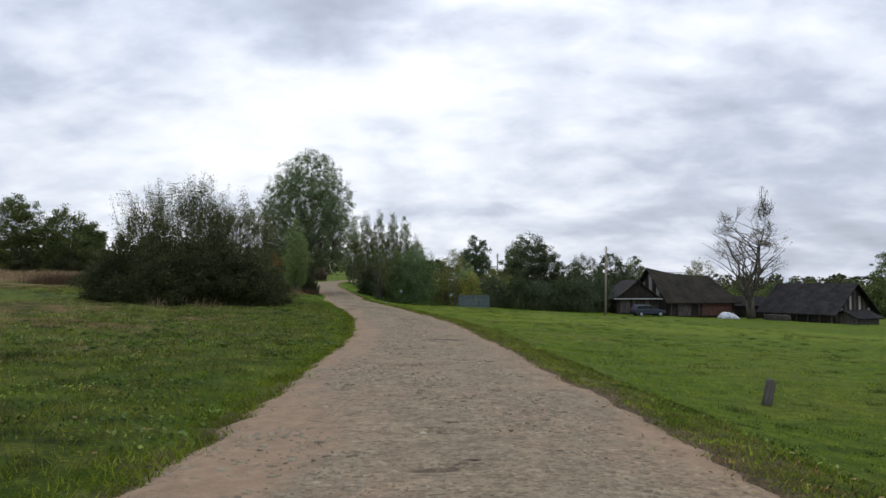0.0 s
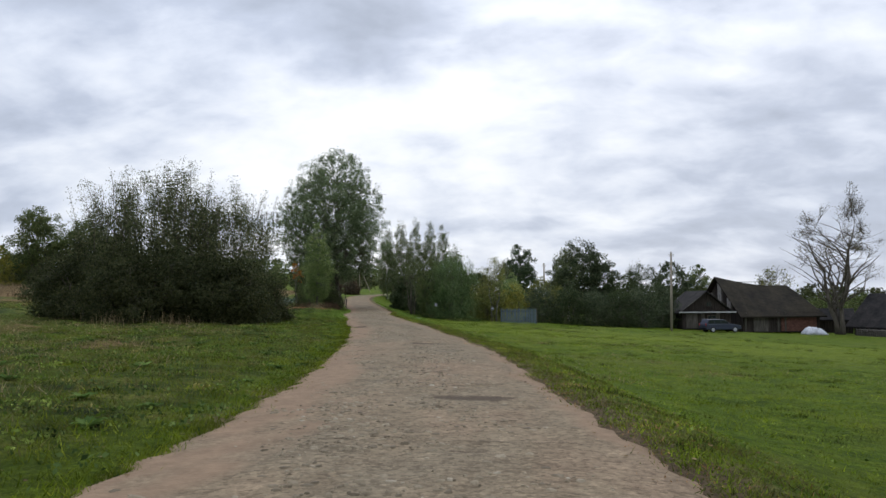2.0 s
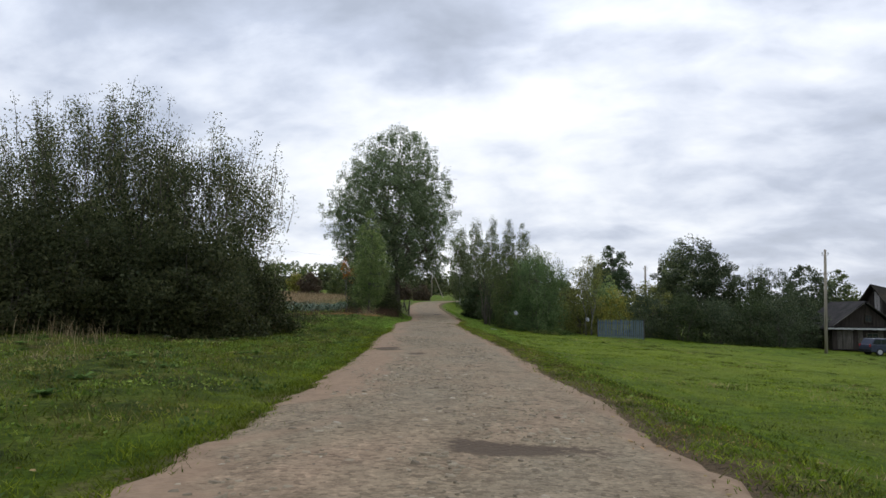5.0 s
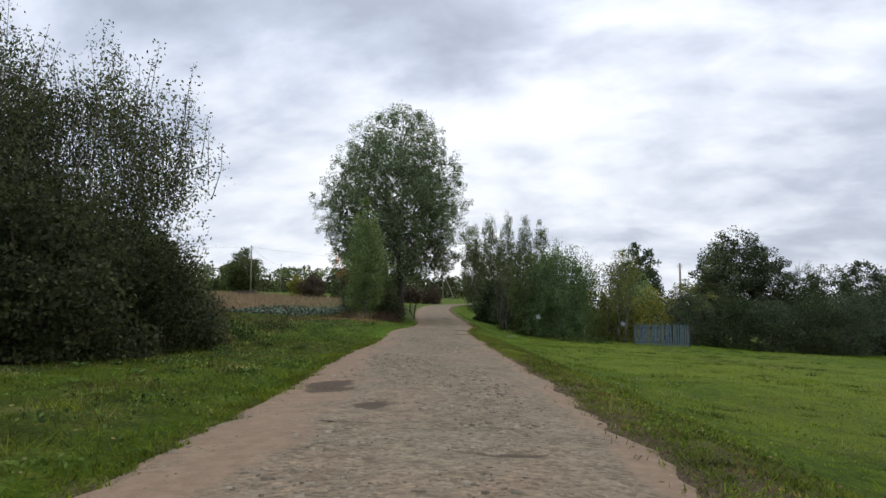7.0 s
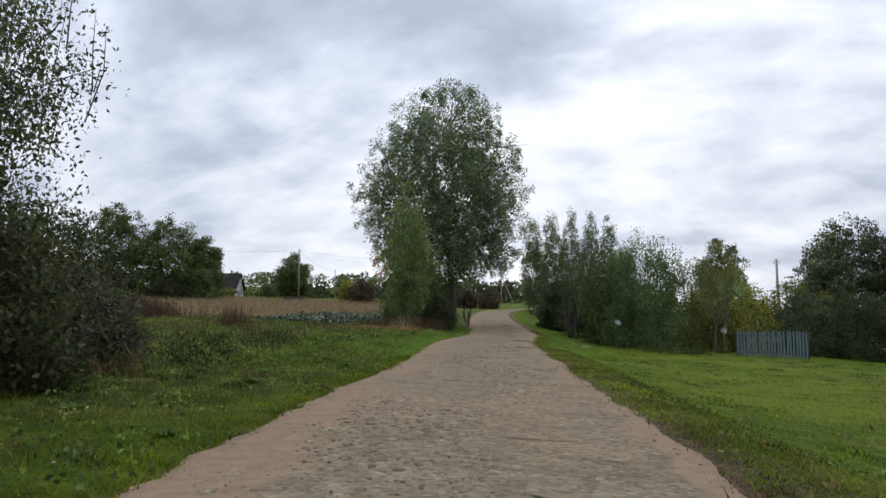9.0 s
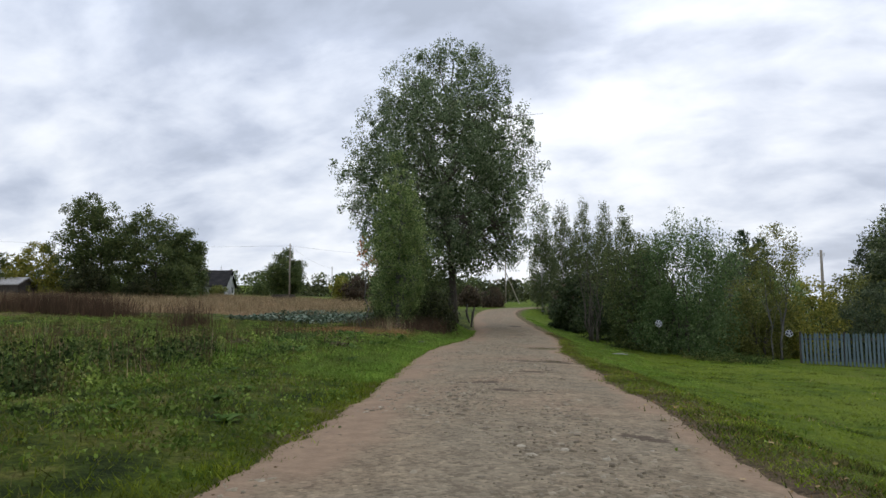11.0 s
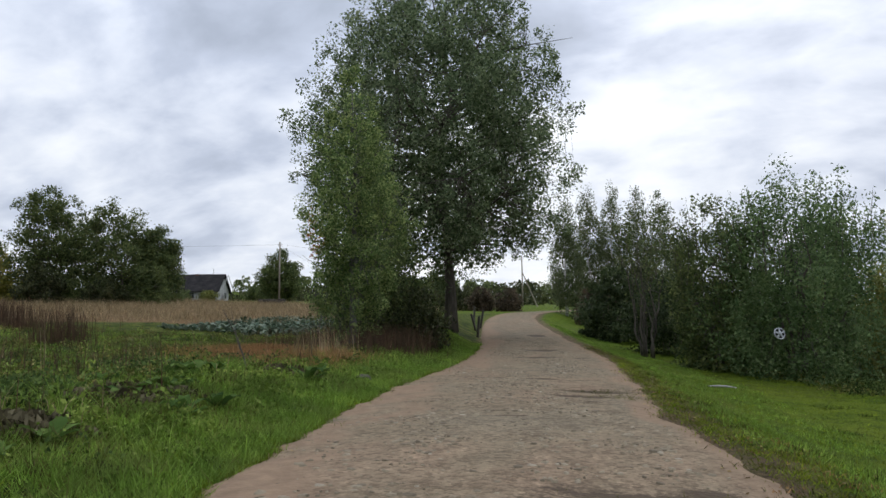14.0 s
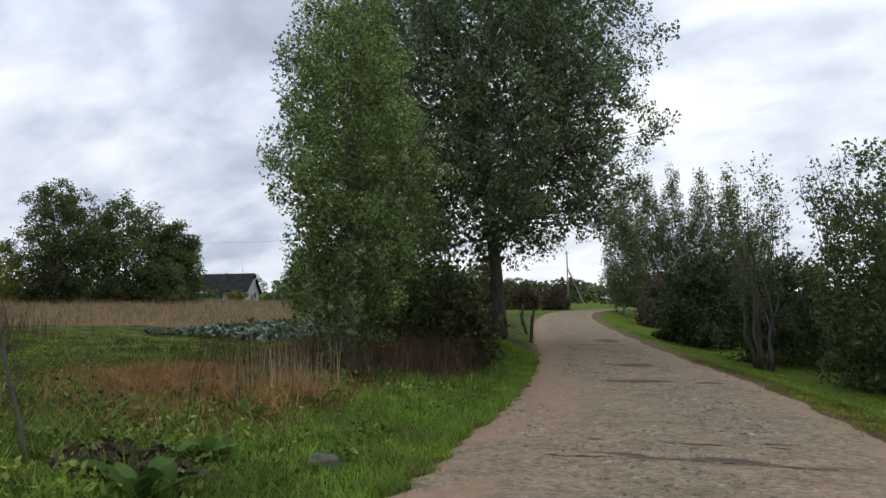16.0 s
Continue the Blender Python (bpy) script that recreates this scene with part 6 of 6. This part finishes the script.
add_box(wh, "porch_wall", (3.2, 0.12, 2.0), pose(1.6, -2.1, e0 - 1.55), GREY_WOOD)
for sx in (-1, 1):
    add_box(wh, "gable_trim", (0.06, 4.9, 0.26), pose(10.52, 3.75 + sx * 2.05, e0 + 1.35, -sx * 38), WHITE_PAINT)


def stack(x, y, ln, h, turn, mat, label, name="wood_stack"):
    """A low stack of logs, log ends to the front."""
    root = thing(name, pose(x, y, ground(x, y) - 0.05, 0, 0, turn), label, "wood stack")
    rs = random.Random(int(x * 7))
    z = 0.1
    while z < h:
        xx = -ln / 2 + rs.uniform(0, 0.1)
        while xx < ln / 2:
            r = rs.uniform(0.09, 0.13)
            part("log", Build().tube([(xx, -0.5, z), (xx, 0.5, z)], [r, r], 7), mat, root)
            xx += 0.24
        z += 0.21
    return root


stack(-58.3, 146, 3.6, 0.9, 20, GREY_WOOD, "low stack of dark logs by the pole in the field")
stack(44.2, 93.4, 3.2, 0.9, -60, GREY_WOOD, "low stack of grey logs beside the shed")

# ---- wires and pole tops ----
WIRE = surface("wire", (0.02, 0.02, 0.02), (0.04, 0.04, 0.04), 5, 0.6)
PORCELAIN = surface("insulator", (0.3, 0.3, 0.3), (0.55, 0.55, 0.55), 5, 0.3)
pole(-90, 232, 9.0)
for pl in [o for o in scene.objects if o.name.startswith("utility_pole")]:
    top = max(v.co.z for v in pl.children[0].data.vertices)
    for s in (-1, 1):
        ins = Build().tube([(0.12 * s, 0, top - 0.5), (0.22 * s, 0, top - 0.5), (0.22 * s, 0, top - 0.36)], [0.015] * 3, 5)
        br = part("bracket", ins, WIRE, pl)
        part("insulator", Build().tube([(0.22 * s, 0, top - 0.36), (0.22 * s, 0, top - 0.3), (0.22 * s, 0, top - 0.22)], [0.05, 0.06, 0.03], 8), PORCELAIN, br)
far_pole = [o for o in scene.objects if o.name.startswith("utility_pole")][3]
part("strut", Build().tube([(0.1, 0.05, 6.0), (2.6, 0.6, -0.2)], [0.09, 0.11], 8), POLE_WOOD, far_pole, "slanting wooden strut")


def wire(a, b, sag, r=0.012):
    a, b = Vector(a), Vector(b)
    pts = [a.lerp(b, i / 14) - Vector((0, 0, sag * 4 * (i / 14) * (1 - i / 14))) for i in range(15)]
    ob = new("overhead_wire", Build().tube(pts, [r] * 15, 4).mesh("overhead_wire", WIRE))
    return tagged(ob, "thin dark overhead wire between poles", "wire", "overhead wires")


g1 = ground(-59, 149) + 8.4
wire((-59, 149, g1), (-31.3, 185, ground(-31.3, 185) + 8.5), 0.7)
wire((-59, 149, g1), (-110, 120, ground(-110, 120) + 8.6), 0.8)
wire((-59, 149, g1), (-90, 232, ground(-90, 232) + 8.6), 0.8)

# ---- vehicles in the farmyard ----
CAR_BLUE, cnt, cb = material("dark_blue_car_paint")
cn = noise_tex(cnt, 3, 3)
cnt.links.new(ramp(cnt, cn, [(0.3, (0.009, 0.014, 0.030)), (0.7, (0.016, 0.023, 0.046))]), cb.inputs["Base Color"])
cb.inputs["Roughness"].default_value, cb.inputs["Coat Weight"].default_value = 0.5, 0.1
TYRE = surface("tyre", (0.012, 0.012, 0.012), (0.03, 0.03, 0.03), 8, 0.9)
LAMP = surface("lamp_glass", (0.3, 0.3, 0.3), (0.5, 0.5, 0.5), 4, 0.2)
RED_LAMP = surface("red_lamp", (0.2, 0.01, 0.01), (0.35, 0.02, 0.02), 4, 0.3)


def car(x, y, turn):
    """A parked estate car, its nose along +x."""
    root = thing("parked_car", pose(x, y, ground(x, y), 0, 0, turn), "dark blue estate car parked by the wooden house", "car")
    w = 1.62
    low = [(-2.1, 0.35), (-1.72, 0.3), (-1.05, 0.3), (1.0, 0.3), (1.75, 0.3), (2.08, 0.36), (2.1, 0.62), (1.95, 0.78), (0.95, 0.92), (-2.05, 0.95), (-2.12, 0.7)]
    rounded(part("body", Build().prism(low, w, pose(0, -w / 2, 0)), CAR_BLUE, root), 0.06, 3)
    cab = Build()
    k = [(0.95, 0.9), (0.15, 1.38), (-0.1, 1.43), (-1.7, 1.44), (-2.0, 0.94)]
    cab.prism(k, w - 0.16, pose(0, -(w - 0.16) / 2, 0))
    rounded(part("cabin", cab, CAR_BLUE, root), 0.06, 3)
    for s in (-1, 1):
        yy = s * (w / 2 - 0.072)
        for q in ([(0.78, 0.95), (0.15, 1.33), (-0.28, 1.36), (-0.28, 0.95)], [(-0.36, 0.95), (-0.36, 1.36), (-1.08, 1.37), (-1.08, 0.95)], [(-1.16, 0.95), (-1.16, 1.37), (-1.65, 1.37), (-1.86, 0.97)]):
            part("side_window", Build().prism(q, 0.02, pose(0, yy - 0.01, 0)), GLASS, root)
        part("door_mirror", Build().box((0.1, 0.16, 0.1), pose(0.62, s * (w / 2 + 0.05), 0.98)), CAR_BLUE, root)
        part("headlight", Build().box((0.1, 0.34, 0.14), pose(2.05, s * 0.56, 0.66)), LAMP, root)
        part("tail_light", Build().box((0.06, 0.18, 0.4), pose(-2.08, s * 0.68, 0.78)), RED_LAMP, root)
        for xx in (-1.32, 1.32):
            wl = part("wheel", Build().tube([(xx, s * 0.64, 0.31), (xx, s * 0.83, 0.31)], [0.31, 0.31], 20), TYRE, root)
            part("wheel_trim", Build().tube([(xx, s * 0.80, 0.31), (xx, s * 0.845, 0.31)], [0.22, 0.2], 16), WHITE_PLASTIC, wl, "pale round wheel trim")
    part("windscreen", Build().slab([(0.86, -0.62, 0.97), (0.86, 0.62, 0.97), (0.19, 0.58, 1.375), (0.19, -0.58, 1.375)], 0.01), GLASS, root)
    part("bumper", Build().box((0.14, w - 0.1, 0.2), pose(2.08, 0, 0.42)), TYRE, root)
    part("bumper", Build().box((0.14, w - 0.1, 0.2), pose(-2.1, 0, 0.42)), TYRE, root)
    return root


car(26.3, 90.6, 13)
TARP = surface("white_tarpaulin", (0.30, 0.31, 0.33), (0.55, 0.56, 0.58), 1.2, 0.55, 0.5, 0.05)


def tarp_heap(x, y, turn):
    """Something low under a white sheet that falls in folds."""
    rs = np.random.RandomState(9)
    n, m = 26, 16
    U, V = np.meshgrid(np.linspace(-1, 1, n), np.linspace(-1, 1, m), indexing="ij")
    hgt = 0.85 * (1 - np.abs(U) ** 5) * (1 - np.abs(V) ** 4) * (0.72 + 0.28 * np.cos(1.6 * (U + 0.35)))
    hgt = hgt + 0.10 * wave(U * 3, V * 3, 1.1, 3) * (1 - np.maximum(np.abs(U), np.abs(V)) ** 4)
    X, Y = U * 1.25 + 0.05 * np.sin(9 * V), V * 0.85 + 0.05 * np.sin(11 * U)
    v = np.stack([X, Y, np.maximum(hgt, 0.0) + 0.02], -1).reshape(-1, 3)
    i = (np.arange(n - 1)[:, None] * m + np.arange(m - 1)).ravel()
    f = np.stack([i, i + m, i + m + 1, i + 1], 1)
    ob = new("covered_trailer", sheet_mesh("covered_trailer", v, f, TARP, True))
    s = ob.modifiers.new("thickness", "SOLIDIFY")
    s.thickness = 0.015
    ob.matrix_basis = pose(x, y, ground(x, y) - 0.02, 0, 0, turn)
    return tagged(ob, "low trailer covered with a crumpled white sheet", "trailer")


tarp_heap(37.9, 93.8, 6)

# ---- small things by the road ----
STONE = surface("field_stone", (0.050, 0.050, 0.030), (0.125, 0.120, 0.082), 2.0, 0.9, 0.6, 0.02)


def boulder(x, y, r, label, seed, name="field_stone", mat=None, flat=0.6, category="stone"):
    bm = bmesh.new()
    bmesh.ops.create_icosphere(bm, subdivisions=3, radius=r)
    for v in bm.verts:
        n = noise.noise(v.co * (1.6 / r) + Vector((seed, 0, 0)))
        v.co *= 1 + 0.28 * n
        v.co.z *= flat
    me = bpy.data.meshes.new(name)
    bm.to_mesh(me)
    bm.free()
    me.materials.append(mat or STONE)
    me.shade_smooth()
    ob = new(name, me)
    ob.matrix_basis = pose(x, y, ground(x, y) + r * flat * 0.1, 0, 0, seed * 40)
    return tagged(ob, label, category, "verge stones" if name == "field_stone" else "")


boulder(-12.1, 50.9, 0.10, "small pale stone in the meadow grass", 5)
boulder(-12.5, 43.6, 0.11, "small pale stone in the meadow grass", 7)

# pale broken branch on the lawn
br = thing("fallen_branch", pose(-6.6, 80.9, ground(-6.6, 80.9) + 0.03, 0, 0, -14), "pale barkless branch lying on the grass", "branch")
part("stick", Build().tube([(-0.34, 0, 0.02), (-0.1, 0.03, 0.035), (0.14, 0.01, 0.03), (0.36, -0.04, 0.01)], [0.018, 0.026, 0.024, 0.012], 7), PLANK_PALE, br, smooth=True)

boulder(-13.6, 74.2, 0.16, "low grey mossy stone in the verge grass", 3)

# dead stem of a tall weed
st = thing("dead_weed_stem", pose(-15.25, 72.75, ground(-15.25, 72.75) - 0.05, 0, -4, 0), "dark crooked dead weed stem with side twigs", "weed")
sb = Build().tube([(0, 0, 0), (-0.07, 0, 0.35), (-0.24, 0.02, 0.80), (-0.46, 0, 1.24)], [0.017, 0.014, 0.011, 0.005], 6)
for z, dx in ((0.3, 0.13), (0.42, -0.10), (0.5, -0.12), (0.58, 0.08), (0.7, 0.11), (0.78, -0.07), (0.85, -0.10), (0.95, 0.06), (1.05, -0.05)):
    sb.tube([(-0.25 * z, 0, z), (-0.25 * z + dx * 0.6, 0.03, z + 0.08), (-0.25 * z + dx, 0.03, z + 0.2)], [0.006, 0.005, 0.002], 4)
part("stem", sb, BARK, st)

# ---- road stones ----
STONE_ROAD, snt, sbs = material("road_stone")
rnd = snt.nodes.new("ShaderNodeNewGeometry").outputs["Random Per Island"]
sc1 = ramp(snt, rnd, [(0.0, (0.098, 0.077, 0.049)), (0.25, (0.156, 0.124, 0.080)), (0.7, (0.210, 0.169, 0.110)), (0.95, (0.248, 0.204, 0.138)), (1.0, (0.290, 0.250, 0.180))])
sc2 = noise_tex(snt, 30, 4, 0.6)
snt.links.new(mixed(snt, 1.0, sc1, ramp(snt, sc2, [(0.3, (0.75, 0.75, 0.75)), (0.7, (1.15, 1.15, 1.15))]), "MULTIPLY"), sbs.inputs["Base Color"])
sbs.inputs["Roughness"].default_value = 0.85
sbs.inputs["Specular IOR Level"].default_value = 0.15
bumped(snt, sbs, sc2, 0.4, 0.01)


def stone_shape(rs, n, size):
    """Corner rings of rounded low stones: an outer ring, an upper ring and a crown."""
    k = 5
    a = np.linspace(0, 6.2832, k, endpoint=False)[None, :] + rs.uniform(0, 6.28, n)[:, None]
    r = size[:, None] * rs.uniform(0.75, 1.15, (n, k))
    sx = rs.uniform(0.8, 1.25, n)[:, None]
    ring = np.stack([np.cos(a) * r * sx, np.sin(a) * r / sx, 0 * r], -1)
    return ring


def cobbles():
    rs = np.random.RandomState(77)
    n = 46000
    Y, D = rs.uniform(2, 96, n), rs.uniform(-2.3, 2.3, n)
    w = road_w(Y)
    X = road_x(Y) + D
    sand = 0.75 * wave(X * 1.6, Y * 0.6, 4.0, 51) + 0.6 * wave(X, Y, 1.6, 52) + 1.15 * np.clip(np.abs(D + 0.25) / w - 0.62, 0, 1) * 2.2
    sand = sand + 0.35 * np.clip(-D / w, 0, 1)
    keep = (sand + rs.normal(size=len(sand)) * 0.22 < 0.08) & (np.abs(D) < w - 0.12) & (damp(Y, D) < 0.4)
    X, Y, D, sand = X[keep], Y[keep], D[keep], sand[keep]
    n = len(X)
    size = 0.012 + 0.046 * rs.uniform(0, 1, n) ** 2.2
    ring = stone_shape(rs, n, size)
    proud = np.clip(0.007 - 0.012 * np.clip(sand, -0.2, 0.6), 0.0015, 0.010) * rs.uniform(0.5, 1.6, n)
    base = np.stack([X, Y, road_height(Y, D)], 1)[:, None, :]
    low = base + ring + np.array([0, 0, -0.012])
    tilt = rs.normal(size=(n, 1, 2)) * 0.10
    high = base + ring * 0.72
    high[..., 2] += proud[:, None] + (ring[..., :2] * tilt).sum(-1)
    return X, Y, np.concatenate([low, high], 1), n


SX, SY, SV, SN = cobbles()
k5 = np.arange(5)
near_stone = np.where((SY > 4.0) & (SY < 9.0))[0][:300]
rest = np.setdiff1d(np.arange(SN), near_stone)
sv = SV[rest].reshape(-1, 3)
sides = np.stack([k5, (k5 + 1) % 5, 5 + (k5 + 1) % 5, 5 + k5], 1)
faces3 = np.concatenate([sides[:, [0, 1, 2]], sides[:, [0, 2, 3]], np.array([[5, 6, 7], [5, 7, 8], [5, 8, 9]])])
i10 = np.arange(len(rest))[:, None, None] * 10
bed = part("cobble_bed", sheet_mesh("cobble_bed", sv, (i10 + faces3[None]).reshape(-1, 3), STONE_ROAD), None, ROAD, "small grey cobbles bedded in sand")
tagged(bed, kind="stuff")
for j in near_stone:
    c = SV[j].mean(0)
    part("cobble", sheet_mesh("cobble", SV[j] - c, faces3, STONE_ROAD), None, ROAD, m=Matrix.Translation(c))


# ---- cracks across the road ----
EARTH = surface("damp_earth", (0.036, 0.028, 0.019), (0.082, 0.064, 0.044), 6.0, 0.95, 0.6, 0.02)


def road_cracks():
    """Ragged dark seams of earth between worn stretches of the paving."""
    rs = np.random.RandomState(31)
    v, f = [], []
    lines = [(75.3, -1.5, 1.6, 0.05), (76.3, -0.6, 1.2, 0.03), (72.0, 0.1, 1.5, 0.07), (71.5, 0.9, 2.0, 0.06), (72.9, 0.2, 1.0, 0.04), (83.4, -1.3, 0.9, 0.09), (82.3, -0.5, 1.0, 0.05), (88.5, -0.6, 0.9, 0.10), (12.4, -0.9, 0.3, 0.02)]
    for _ in range(60):
        d0 = rs.uniform(-1.5, 1.2)
        lines.append((rs.uniform(4, 92), d0, d0 + rs.uniform(0.25, 1.1), rs.uniform(0.012, 0.035)))
    for y0, d0, d1, w in lines:
        n = max(6, int((d1 - d0) / 0.06))
        k = len(v)
        drift = np.cumsum(rs.normal(size=n)) * 0.022
        gap = np.interp(np.arange(n), np.arange(0, n + 4, 3), rs.uniform(-0.35, 1.1, len(np.arange(0, n + 4, 3)))).clip(0.02, 1)
        for i in range(n):
            d = d0 + (d1 - d0) * i / (n - 1)
            half = w * gap[i] * (0.25 + abs(rs.normal()) * 0.6) * min(1, 4 * min(i, n - 1 - i) / n + 0.1)
            for s in (-1, 1):
                y = y0 + drift[i] + s * half
                v.append((float(road_x(y)) + d, y, float(road_height(np.array(y), np.array(d))) + 0.006))
        f += [(k + 2 * i, k + 2 * i + 2, k + 2 * i + 3, k + 2 * i + 1) for i in range(n - 1)]
    seams = part("road_seams", sheet_mesh("road_seams", np.array(v), f, EARTH), None, ROAD, "dark earth seams across the road")
    return tagged(seams, kind="stuff")


road_cracks()
